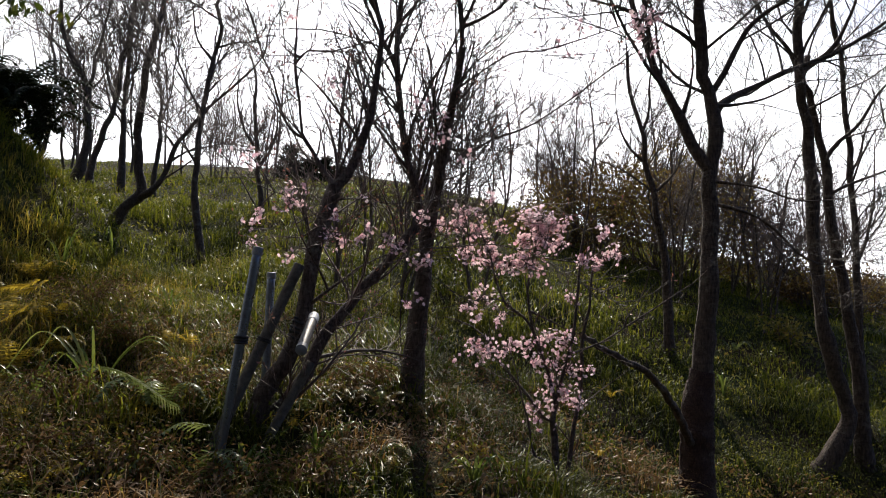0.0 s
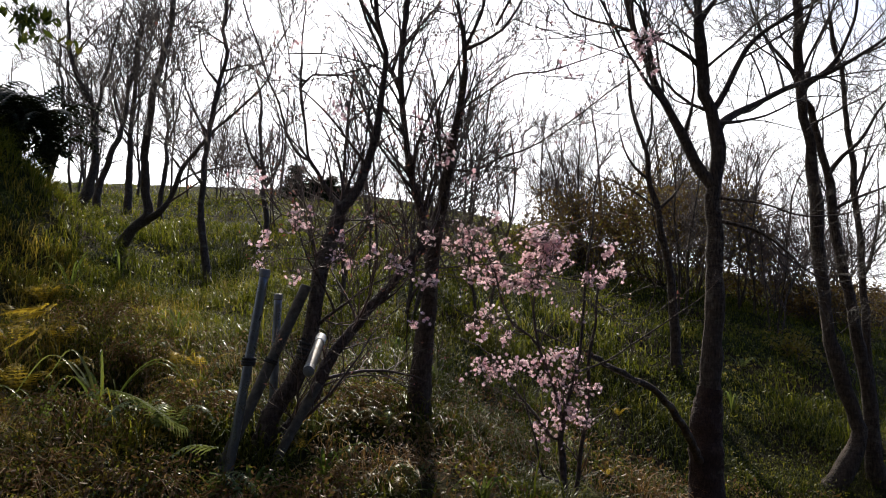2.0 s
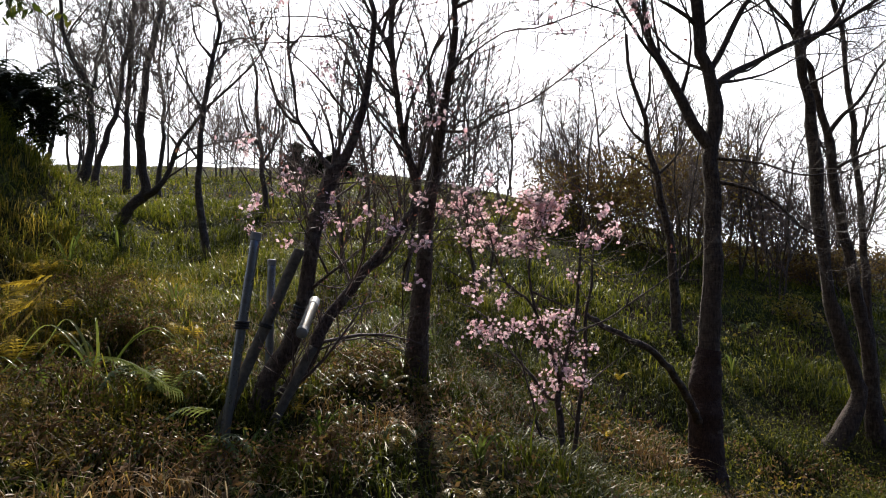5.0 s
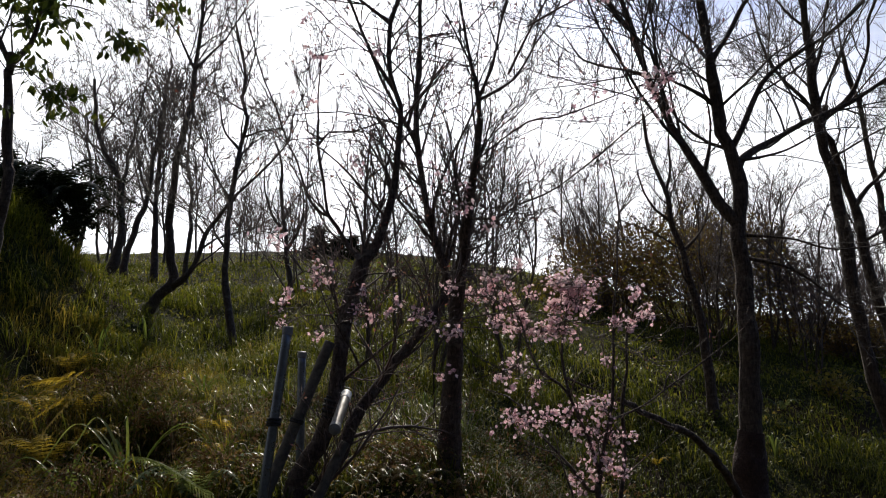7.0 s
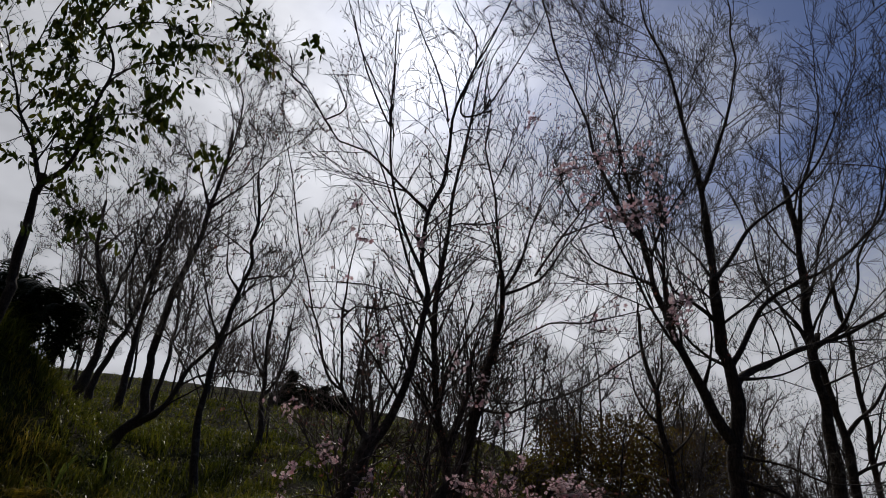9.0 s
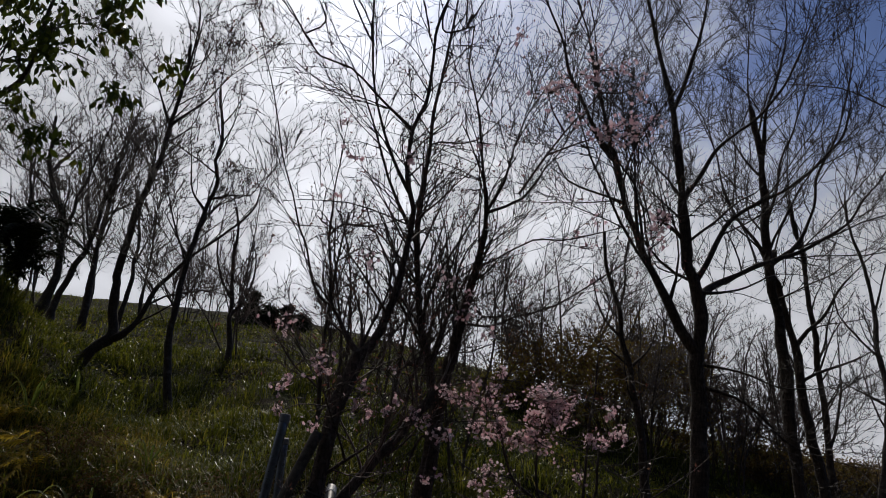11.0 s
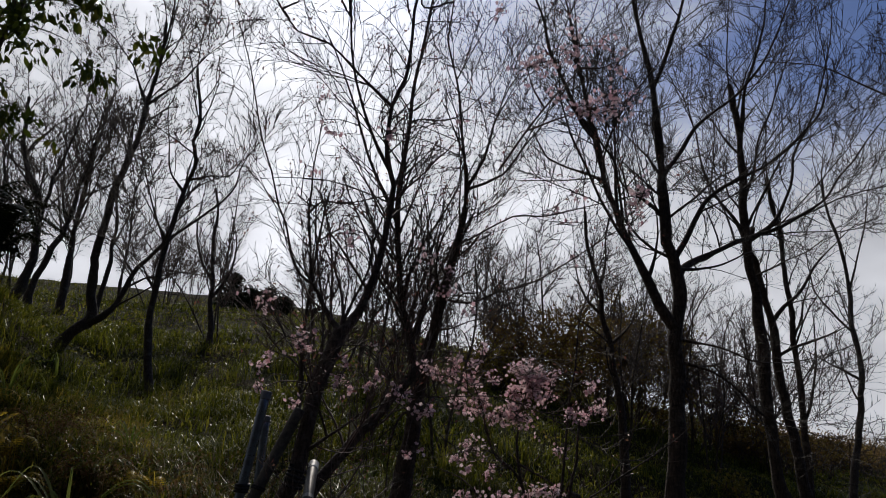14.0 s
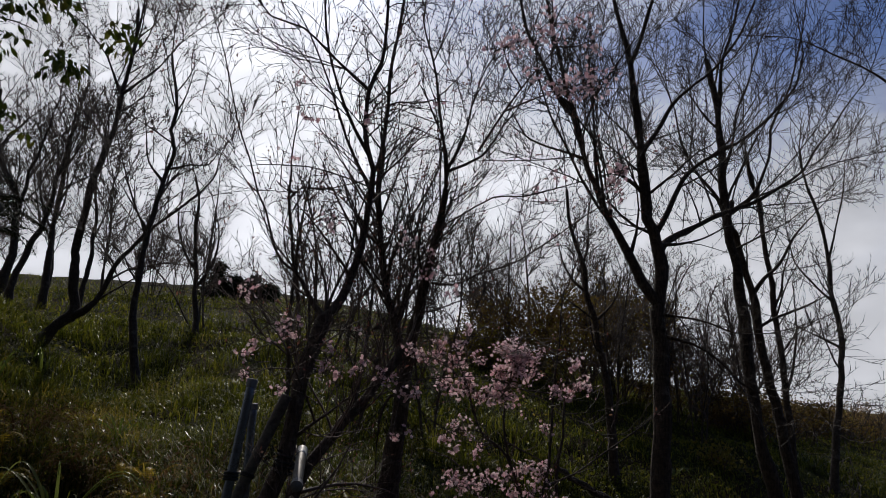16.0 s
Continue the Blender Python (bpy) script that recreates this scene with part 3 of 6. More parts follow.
limbs.append((0.03, 0.01, [(3.57, 6.80, 3.60), (3.42, 6.80, 3.86), (3.24, 6.80, 4.11), (3.10, 6.80, 4.44), (3.04, 6.80, 4.81)]))
limbs.append((0.03, 0.01, [(3.60, 6.80, 3.63), (3.86, 6.80, 3.87), (4.09, 6.80, 4.28), (4.19, 6.80, 4.72), (4.44, 6.80, 5.19), (4.63, 6.80, 5.70), (4.73, 6.80, 6.09)]))
limbs.append((0.025, 0.009, [(3.52, 6.80, 4.03), (3.68, 6.80, 4.43), (3.78, 6.80, 4.88), (3.98, 6.80, 5.29), (4.15, 6.80, 5.73)]))
limbs.append((0.02, 0.008, [(3.66, 6.80, 3.26), (3.78, 6.80, 3.31), (4.00, 6.80, 3.43), (4.22, 6.80, 3.54), (4.38, 6.80, 3.68)]))
traced_tree("tree", "bare double-stemmed grey tree with a wide crown", limbs, 12, thick=1.08, slim=0.72, rough=0.06, every=0.3, reach=(0.7, 1.9), levels=3, bare=0.66)

limbs = []
limbs.append((0.08, 0.03, [(4.13, 6.90, -0.28), (4.09, 6.90, 0.21), (4.07, 6.90, 0.65), (4.01, 6.90, 1.03), (3.95, 6.90, 1.48), (3.89, 6.90, 1.87), (3.85, 6.90, 2.26), (3.82, 6.90, 2.66), (3.74, 6.90, 3.08), (3.67, 6.90, 3.43), (3.59, 6.90, 3.56), (3.67, 6.90, 3.82)]))
limbs.append((0.025, 0.009, [(3.82, 6.90, 2.74), (3.95, 6.90, 2.94), (4.16, 6.90, 3.14), (4.34, 6.90, 3.40), (4.51, 6.90, 3.57)]))
limbs.append((0.022, 0.009, [(3.68, 6.90, 2.32), (3.88, 6.90, 2.43), (4.08, 6.90, 2.52), (4.31, 6.90, 2.59), (4.54, 6.90, 2.66)]))
traced_tree("tree", "slender bare grey tree leaning over the slope", limbs, 13, every=0.3, reach=(0.5, 1.2), levels=3, bare=0.6)

limbs = []
limbs.append((0.06, 0.02, [(4.41, 7.40, -0.24), (4.42, 7.40, 0.35), (4.40, 7.40, 0.94), (4.38, 7.40, 1.53), (4.38, 7.40, 2.13), (4.34, 7.40, 2.74), (4.32, 7.40, 3.23), (4.29, 7.40, 3.66), (4.24, 7.40, 4.09), (4.19, 7.40, 4.59)]))
limbs.append((0.02, 0.008, [(4.38, 7.40, 1.71), (4.51, 7.40, 2.01), (4.58, 7.40, 2.38), (4.62, 7.40, 2.74)]))
limbs.append((0.02, 0.008, [(4.35, 7.40, 2.62), (4.48, 7.40, 2.92), (4.58, 7.40, 3.29)]))
traced_tree("tree", "thin upright bare tree beside a double-stemmed one", limbs, 14, every=0.3, reach=(0.5, 1.1), levels=3, bare=0.4)

limbs = []
limbs.append((0.07, 0.02, [(2.84, 8.80, 0.52), (2.83, 8.80, 1.12), (2.81, 8.80, 1.68), (2.74, 8.80, 2.18), (2.66, 8.80, 2.69), (2.57, 8.80, 3.05), (2.53, 8.80, 3.45), (2.44, 8.80, 3.77), (2.37, 8.80, 4.14), (2.35, 8.80, 4.51)]))
limbs.append((0.025, 0.008, [(2.57, 8.80, 3.05), (2.40, 8.80, 3.23), (2.28, 8.80, 3.45), (2.22, 8.80, 3.70)]))
limbs.append((0.022, 0.008, [(2.53, 8.80, 3.41), (2.64, 8.80, 3.77), (2.68, 8.80, 4.14), (2.72, 8.80, 4.43)]))
limbs.append((0.022, 0.008, [(2.66, 8.80, 2.69), (2.88, 8.80, 2.87), (2.99, 8.80, 3.05), (3.10, 8.80, 3.34)]))
traced_tree("tree", "thin dark tree rising through the brown bush", limbs, 15, every=0.28, reach=(0.5, 1.2), levels=3, bare=0.42)

limbs = []
limbs.append((0.08, 0.04, [(5.3, 5.5, height(5.3, 5.5))] + [(4.61, 5.50, 2.69), (4.69, 5.50, 3.46), (4.73, 5.50, 3.99), (4.74, 5.50, 4.46), (4.78, 5.50, 5.10), (4.96, 5.50, 5.93), (5.15, 5.50, 6.87)]))
limbs.append((0.016, 0.004, [(4.74, 5.50, 4.49), (4.44, 5.50, 4.71), (4.11, 5.50, 4.85), (3.74, 5.50, 4.98), (3.41, 5.50, 5.02), (3.19, 5.50, 5.03)]))
limbs.append((0.016, 0.004, [(5.54, 5.50, 7.81), (5.04, 5.50, 7.46), (4.51, 5.50, 7.18), (4.05, 5.50, 6.95), (3.79, 5.50, 6.70), (3.54, 5.50, 6.51)]))
traced_tree("tree", "bare tree at the edge with low hanging branches", limbs, 24, thick=0.92, every=0.4, reach=(0.3, 0.8), levels=2, bare=0.9)
limbs = []
limbs.append((0.07, 0.018, [(6.6, 10.0, height(6.6, 10.0))] + [(7.00, 10.00, 2.32), (6.98, 10.00, 3.33), (6.99, 10.00, 4.03), (6.89, 10.00, 4.66), (6.77, 10.00, 5.12), (6.72, 10.00, 5.69)]))
limbs.append((0.025, 0.008, [(6.98, 10.00, 3.16), (6.68, 10.00, 3.48), (6.44, 10.00, 3.81), (6.34, 10.00, 4.16)]))
limbs.append((0.025, 0.008, [(6.99, 10.00, 2.40), (6.76, 10.00, 2.59), (6.51, 10.00, 2.70), (6.26, 10.00, 2.84)]))
limbs.append((0.022, 0.008, [(6.99, 10.00, 3.86), (7.19, 10.00, 4.41), (7.37, 10.00, 4.89), (7.49, 10.00, 5.37)]))
traced_tree("tree", "thin bare tree on the falling slope, paled as by glare", limbs, 25, BARK_HAZED, TWIG_HAZED, every=0.4, reach=(0.5, 1.3), levels=3, bare=0.35, kind=style(gap=(1, 0.095, 0.17, 0.34), thin=0.0032))

# ---- trees up the hill ----
limbs = []
limbs.append((0.115, 0.03, [(-5.06, 10.50, 2.33), (-4.80, 10.50, 2.68), (-4.57, 10.50, 2.90), (-4.63, 10.50, 3.26), (-4.64, 10.50, 3.69), (-4.61, 10.50, 4.13), (-4.50, 10.50, 4.82), (-4.36, 10.50, 5.44), (-4.27, 10.50, 5.84), (-4.25, 10.50, 6.42), (-4.14, 10.50, 7.01), (-4.09, 10.50, 7.83)]))
limbs.append((0.085, 0.02, [(-4.61, 10.40, 2.80), (-4.37, 10.40, 2.92), (-4.19, 10.40, 3.16), (-4.03, 10.40, 3.57), (-3.85, 10.40, 3.86), (-3.60, 10.40, 4.10), (-3.26, 10.40, 4.40), (-2.92, 10.40, 4.71), (-2.73, 10.40, 4.97), (-2.62, 10.40, 5.32)]))
limbs.append((0.04, 0.012, [(-4.27, 10.50, 6.36), (-4.59, 10.50, 7.04), (-4.91, 10.50, 7.46), (-5.22, 10.50, 7.76)]))
limbs.append((0.04, 0.012, [(-4.26, 10.50, 6.34), (-3.86, 10.50, 6.67), (-3.46, 10.50, 7.21), (-3.04, 10.50, 7.66)]))
limbs.append((0.035, 0.012, [(-4.22, 10.50, 7.39), (-4.05, 10.50, 7.85), (-4.06, 10.50, 8.44), (-4.25, 10.50, 8.91)]))
limbs.append((0.03, 0.012, [(-4.01, 10.40, 3.60), (-4.29, 10.40, 3.93), (-4.51, 10.40, 4.10)]))
traced_tree("tree", "bare grey tree with a bent base and two stems", limbs, 16, BARK_HAZED, TWIG_HAZED, thick=0.76, slim=0.72, crooked=0.02, every=0.21, reach=(0.8, 2.0), bare=0.5, levels=3, kind=style(gap=(1, 0.08, 0.135, 0.26), thin=0.0044))
limbs = []
limbs.append((0.085, 0.025, [(-3.42, 10.00, 1.79), (-3.51, 10.00, 2.19), (-3.56, 10.00, 2.77), (-3.54, 10.00, 3.34), (-3.50, 10.00, 3.84), (-3.44, 10.00, 4.25), (-3.32, 10.00, 4.75), (-3.23, 10.00, 5.17), (-3.25, 10.00, 5.59), (-3.30, 10.00, 6.27), (-3.41, 10.00, 6.80)]))
limbs.append((0.04, 0.012, [(-3.34, 10.00, 4.73), (-3.56, 10.00, 5.07), (-3.65, 10.00, 5.50), (-3.71, 10.00, 5.92)]))
limbs.append((0.03, 0.012, [(-3.54, 10.00, 3.30), (-3.71, 10.00, 3.50), (-3.81, 10.00, 3.67), (-4.04, 10.00, 3.88)]))
limbs.append((0.03, 0.012, [(-3.23, 10.00, 4.92), (-3.00, 10.00, 5.04), (-2.75, 10.00, 5.08), (-2.55, 10.00, 5.34)]))
limbs.append((0.03, 0.012, [(-3.50, 10.00, 3.92), (-3.64, 10.00, 4.25), (-3.81, 10.00, 4.58), (-3.98, 10.00, 4.79)]))
traced_tree("tree", "bare dark tree with a thin curved trunk", limbs, 17, BARK_HAZED, TWIG_HAZED, thick=0.76, slim=0.72, crooked=0.02, every=0.21, reach=(0.8, 1.9), bare=0.45, levels=3, kind=style(gap=(1, 0.08, 0.135, 0.26), thin=0.0044))
limbs = []
limbs.append((0.15, 0.04, [(-7.55, 14.00, 3.44), (-7.30, 14.00, 3.96), (-7.21, 14.00, 4.54), (-7.21, 14.00, 5.00), (-7.29, 14.00, 5.58), (-7.51, 14.00, 6.05), (-7.75, 14.00, 6.64), (-7.84, 14.00, 7.34), (-7.89, 14.00, 7.90)]))
limbs.append((0.1, 0.02, [(-7.23, 14.00, 5.23), (-7.09, 14.00, 6.05), (-6.88, 14.00, 6.87), (-6.75, 14.00, 7.45), (-6.68, 14.00, 8.01)]))
limbs.append((0.05, 0.015, [(-7.29, 14.00, 5.58), (-7.64, 14.00, 5.70), (-7.93, 14.00, 5.93), (-8.11, 14.00, 6.28)]))
traced_tree("tree", "bare grey tree with forked stems near the crest", limbs, 18, BARK_HAZED, TWIG_HAZED, thick=0.76, slim=0.72, crooked=0.02, every=0.27, reach=(1.0, 2.6), bare=0.4, levels=3, kind=style(gap=(1, 0.1, 0.165, 0.33), thin=0.0055))
limbs = []
limbs.append((0.11, 0.03, [(-7.38, 14.50, 3.93), (-7.10, 14.50, 4.74), (-6.87, 14.50, 5.37), (-6.77, 14.50, 6.09), (-6.64, 14.50, 6.82), (-6.52, 14.50, 7.55), (-6.37, 14.50, 8.25)]))
limbs.append((0.05, 0.015, [(-6.87, 14.50, 5.37), (-7.08, 14.50, 5.97), (-7.16, 14.50, 6.70), (-7.24, 14.50, 7.55)]))
limbs.append((0.05, 0.015, [(-6.75, 14.50, 6.21), (-6.44, 14.50, 6.82), (-6.25, 14.50, 7.55), (-6.08, 14.50, 8.12)]))
traced_tree("tree", "leaning bare tree near the hill crest", limbs, 19, BARK_HAZED, TWIG_HAZED, thick=0.76, slim=0.72, crooked=0.02, every=0.27, reach=(1.0, 2.6), bare=0.35, levels=3, kind=style(gap=(1, 0.1, 0.165, 0.33), thin=0.0055))
limbs = []
limbs.append((0.12, 0.03, [(-6.97, 15.00, 3.71), (-6.95, 15.00, 4.51), (-6.92, 15.00, 5.38), (-6.86, 15.00, 6.25), (-6.79, 15.00, 7.13), (-6.74, 15.00, 8.00)]))
limbs.append((0.05, 0.015, [(-6.93, 15.00, 5.13), (-7.18, 15.00, 5.62), (-7.32, 15.00, 6.25)]))
limbs.append((0.05, 0.015, [(-6.89, 15.00, 5.75), (-6.65, 15.00, 6.38), (-6.54, 15.00, 7.13)]))
traced_tree("tree", "upright bare tree near the hill crest", limbs, 20, BARK_HAZED, TWIG_HAZED, thick=0.76, slim=0.72, crooked=0.02, every=0.34, reach=(1.0, 2.3), bare=0.3, levels=3, kind=style(gap=(1, 0.1, 0.165, 0.33), thin=0.0055))
limbs = []
limbs.append((0.1, 0.03, [(-10.46, 18.00, 4.84), (-10.25, 18.00, 5.63), (-10.15, 18.00, 6.60), (-10.21, 18.00, 7.65), (-10.31, 18.00, 8.71)]))
limbs.append((0.05, 0.015, [(-10.20, 18.00, 6.00), (-10.55, 18.00, 6.75), (-10.72, 18.00, 7.50), (-10.90, 18.00, 8.40)]))
traced_tree("tree", "slim bare tree at the hill crest", limbs, 21, BARK_HAZED, TWIG_HAZED, thick=0.76, slim=0.72, crooked=0.02, every=0.55, reach=(0.9, 2.0), bare=0.3, levels=3, kind=style(gap=(1, 0.15, 0.26, 0.5), thin=0.0042))
limbs = []
limbs.append((0.07, 0.02, [(-5.84, 14.00, 3.56), (-5.76, 14.00, 4.08), (-5.73, 14.00, 4.65), (-5.73, 14.00, 5.23), (-5.80, 14.00, 5.82), (-5.76, 14.00, 6.52), (-5.71, 14.00, 7.34)]))
limbs.append((0.04, 0.015, [(-5.73, 14.00, 4.77), (-5.56, 14.00, 5.35), (-5.46, 14.00, 5.93), (-5.41, 14.00, 6.64)]))
traced_tree("tree", "slim bare tree with upright stems", limbs, 22, BARK_HAZED, TWIG_HAZED, thick=0.76, slim=0.72, crooked=0.02, every=0.34, reach=(0.7, 1.5), bare=0.3, levels=3, kind=style(gap=(1, 0.1, 0.165, 0.33), thin=0.0055))
limbs = []
limbs.append((0.09, 0.03, [(-3.41, 13.00, 3.20), (-3.46, 13.00, 3.68), (-3.48, 13.00, 4.21), (-3.56, 13.00, 4.75), (-3.54, 13.00, 5.40), (-3.63, 13.00, 5.83)]))
limbs.append((0.05, 0.012, [(-3.46, 13.00, 3.68), (-3.23, 13.00, 4.11), (-3.13, 13.00, 4.64), (-3.19, 13.00, 5.18)]))
limbs.append((0.05, 0.012, [(-3.48, 13.00, 4.00), (-3.74, 13.00, 4.43), (-3.86, 13.00, 4.97), (-3.84, 13.00, 5.51)]))
traced_tree("tree", "small brown-twigged tree on the slope", limbs, 23, BARK_HAZED, TWIG_RED, thick=0.7, every=0.16, reach=(0.6, 1.2), bare=0.25, kind=style(gap=(1, 0.13, 0.24, 0.5), thin=0.0035))

# ---- the cherry and the twin-stemmed tree ----
CHERRY = style(gap=(1, 0.075, 0.13, 0.27), angle=(22, 50), thin=0.0021)
limbs = []
limbs.append((0.058, 0.045, [(-1.12, 4.00, 0.56), (-1.02, 4.00, 0.87), (-0.91, 4.00, 1.06), (-0.82, 4.00, 1.26), (-0.77, 4.00, 1.50), (-0.73, 4.00, 1.71), (-0.67, 4.00, 1.90), (-0.63, 4.00, 2.06)]))
limbs.append((0.034, 0.005, [(-0.63, 4.00, 2.05), (-0.54, 4.00, 2.16), (-0.47, 4.00, 2.33), (-0.42, 4.00, 2.50), (-0.38, 4.00, 2.77), (-0.36, 4.00, 3.00), (-0.42, 4.00, 3.20), (-0.39, 4.00, 3.55), (-0.31, 4.00, 3.75), (-0.28, 4.00, 4.03), (-0.26, 4.00, 4.34), (-0.18, 4.00, 4.63), (-0.05, 4.00, 4.93), (0.08, 4.00, 5.31), (0.12, 4.00, 5.53)]))
limbs.append((0.024, 0.009, [(-0.64, 4.00, 2.05), (-0.68, 4.00, 2.14), (-0.73, 4.00, 2.23), (-0.78, 4.00, 2.32), (-0.81, 4.00, 2.38), (-0.83, 4.00, 2.57), (-0.86, 4.00, 2.80), (-0.85, 4.00, 2.97)]))
limbs.append((0.016, 0.004, [(-0.80, 4.00, 2.37), (-0.88, 4.00, 2.41), (-0.94, 4.00, 2.53), (-0.99, 4.00, 2.70), (-1.05, 4.00, 2.83), (-1.11, 4.00, 3.06), (-1.21, 4.00, 3.32), (-1.30, 4.00, 3.69), (-1.39, 4.00, 4.04)]))
limbs.append((0.016, 0.006, [(-0.65, 4.00, 2.02), (-0.59, 4.00, 2.17), (-0.53, 4.00, 2.30), (-0.46, 4.00, 2.45), (-0.44, 4.00, 2.63), (-0.39, 4.00, 2.83)]))
limbs.append((0.012, 0.004, [(-0.86, 4.00, 2.81), (-0.77, 4.00, 2.86), (-0.64, 4.00, 2.85), (-0.47, 4.00, 2.90), (-0.41, 4.00, 2.92)]))
limbs.append((0.012, 0.004, [(-0.86, 4.00, 2.82), (-0.91, 4.00, 2.87), (-0.94, 4.00, 2.93)]))
limbs.append((0.058, 0.036, [(-0.99, 4.05, 0.58), (-0.86, 4.09, 0.90), (-0.74, 4.12, 1.15), (-0.62, 4.16, 1.32), (-0.49, 4.19, 1.48), (-0.35, 4.23, 1.62), (-0.24, 4.26, 1.77), (-0.14, 4.30, 1.92)]))
limbs.append((0.014, 0.005, [(-0.75, 3.95, 1.43), (-0.64, 3.95, 1.48), (-0.52, 3.95, 1.55), (-0.43, 3.95, 1.61), (-0.30, 3.95, 1.68)]))
limbs.append((0.02, 0.004, [(-0.34, 4.00, 3.52), (-0.54, 4.00, 3.66), (-0.67, 4.00, 3.77), (-0.83, 4.00, 3.94), (-1.04, 4.00, 4.03), (-1.22, 4.00, 4.26), (-1.37, 4.00, 4.49), (-1.49, 4.00, 4.60)]))
limbs.append((0.02, 0.004, [(-0.38, 4.00, 3.04), (-0.51, 4.00, 3.34), (-0.61, 4.00, 3.61), (-0.69, 4.00, 3.91), (-0.74, 4.00, 4.26), (-0.86, 4.00, 4.48), (-0.98, 4.00, 4.83), (-1.09, 4.00, 5.15)]))
limbs.append((0.012, 0.003, [(-0.72, 4.00, 4.19), (-0.71, 4.00, 4.49), (-0.70, 4.00, 4.78), (-0.72, 4.00, 5.13)]))
limbs.append((0.006, 0.003, [(-0.62, 3.90, 2.01), (-0.46, 3.90, 1.99), (-0.30, 3.90, 1.97), (-0.08, 3.90, 1.98), (0.15, 3.90, 1.96), (0.27, 3.90, 1.95)]))
limbs.append((0.012, 0.004, [(-0.71, 3.70, 1.58), (-0.76, 3.70, 1.76), (-0.81, 3.70, 1.88), (-0.84, 3.70, 1.97), (-0.92, 3.70, 2.00)]))
cherry, cherry_tips = traced_tree("cherry_tree", "leaning dark cherry tree with few pink blossoms, propped", limbs, 31, BARK_CHERRY, TWIG_RED, CHERRY, every=0.1, reach=(0.35, 0.95), levels=2, bare=0.75, category="cherry tree", thick=0.96, slim=0.82)

limbs = []
limbs.append((0.098, 0.022, [(-0.23, 4.80, 0.77), (-0.19, 4.72, 1.14), (-0.14, 4.64, 1.45), (-0.12, 4.57, 1.74), (-0.06, 4.49, 2.00), (-0.01, 4.41, 2.17), (0.02, 4.33, 2.36), (0.04, 4.26, 2.60), (0.08, 4.18, 2.79), (0.11, 4.10, 2.94)]))
limbs.append((0.018, 0.004, [(0.16, 4.00, 3.01), (0.09, 4.00, 3.22), (0.02, 4.00, 3.64), (-0.04, 4.00, 4.04), (-0.04, 4.00, 4.34), (-0.09, 4.00, 4.74)]))
limbs.append((0.018, 0.004, [(0.16, 4.00, 3.02), (0.21, 4.00, 3.22), (0.26, 4.00, 3.46), (0.35, 4.00, 3.74), (0.50, 4.00, 3.97), (0.60, 4.00, 4.19)]))
limbs.append((0.014, 0.004, [(0.16, 4.00, 2.98), (0.33, 4.00, 3.12), (0.46, 4.00, 3.32), (0.57, 4.00, 3.47), (0.66, 4.00, 3.64), (0.76, 4.00, 3.79)]))
limbs.append((0.045, 0.012, [(-0.13, 4.60, 1.78), (-0.17, 4.60, 2.08), (-0.22, 4.60, 2.25), (-0.26, 4.60, 2.42), (-0.28, 4.60, 2.65), (-0.30, 4.60, 2.92), (-0.31, 4.60, 3.19), (-0.27, 4.60, 3.68), (-0.22, 4.60, 4.07), (-0.17, 4.60, 4.43), (-0.11, 4.60, 4.88)]))
limbs.append((0.012, 0.005, [(0.02, 4.20, 2.26), (0.16, 4.13, 2.30), (0.28, 4.06, 2.35), (0.44, 3.99, 2.40), (0.60, 3.91, 2.48), (0.78, 3.84, 2.59), (0.92, 3.77, 2.68), (1.07, 3.70, 2.76)]))
limbs.append((0.01, 0.005, [(0.05, 4.10, 2.61), (0.18, 4.02, 2.72), (0.39, 3.93, 2.82), (0.56, 3.85, 2.81), (0.76, 3.77, 2.85), (0.94, 3.68, 2.89), (1.09, 3.60, 2.92)]))
limbs.append((0.01, 0.004, [(-0.01, 4.20, 2.10), (0.06, 4.20, 2.15), (0.16, 4.20, 2.20), (0.30, 4.20, 2.26), (0.42, 4.20, 2.34)]))
limbs.append((0.009, 0.004, [(0.02, 4.10, 2.29), (0.12, 4.10, 2.36), (0.22, 4.10, 2.38), (0.30, 4.10, 2.44), (0.34, 4.10, 2.51), (0.42, 4.10, 2.55)]))
limbs.append((0.02, 0.006, [(-0.16, 4.70, 2.06), (-0.09, 4.70, 2.29), (-0.04, 4.70, 2.56), (-0.05, 4.70, 2.83), (-0.09, 4.70, 3.11), (-0.17, 4.70, 3.34)]))
limbs.append((0.008, 0.004, [(-0.34, 4.40, 1.71), (-0.19, 4.28, 1.72), (-0.01, 4.16, 1.72), (0.15, 4.04, 1.72), (0.30, 3.92, 1.72), (0.45, 3.80, 1.68)]))
limbs.append((0.02, 0.008, [(-0.13, 4.60, 1.60), (-0.20, 4.60, 1.63), (-0.27, 4.60, 1.52), (-0.26, 4.60, 1.41)]))
limbs.append((0.025, 0.006, [(-0.32, 4.60, 2.33), (-0.20, 4.60, 2.54), (-0.10, 4.60, 2.79), (0.01, 4.60, 3.00), (0.12, 4.60, 3.23), (0.13, 4.60, 3.45)]))
limbs.append((0.02, 0.006, [(-0.17, 4.60, 2.07), (-0.11, 4.60, 2.34), (0.00, 4.60, 2.59), (0.10, 4.60, 2.80), (0.22, 4.60, 2.98), (0.42, 4.60, 3.12)]))
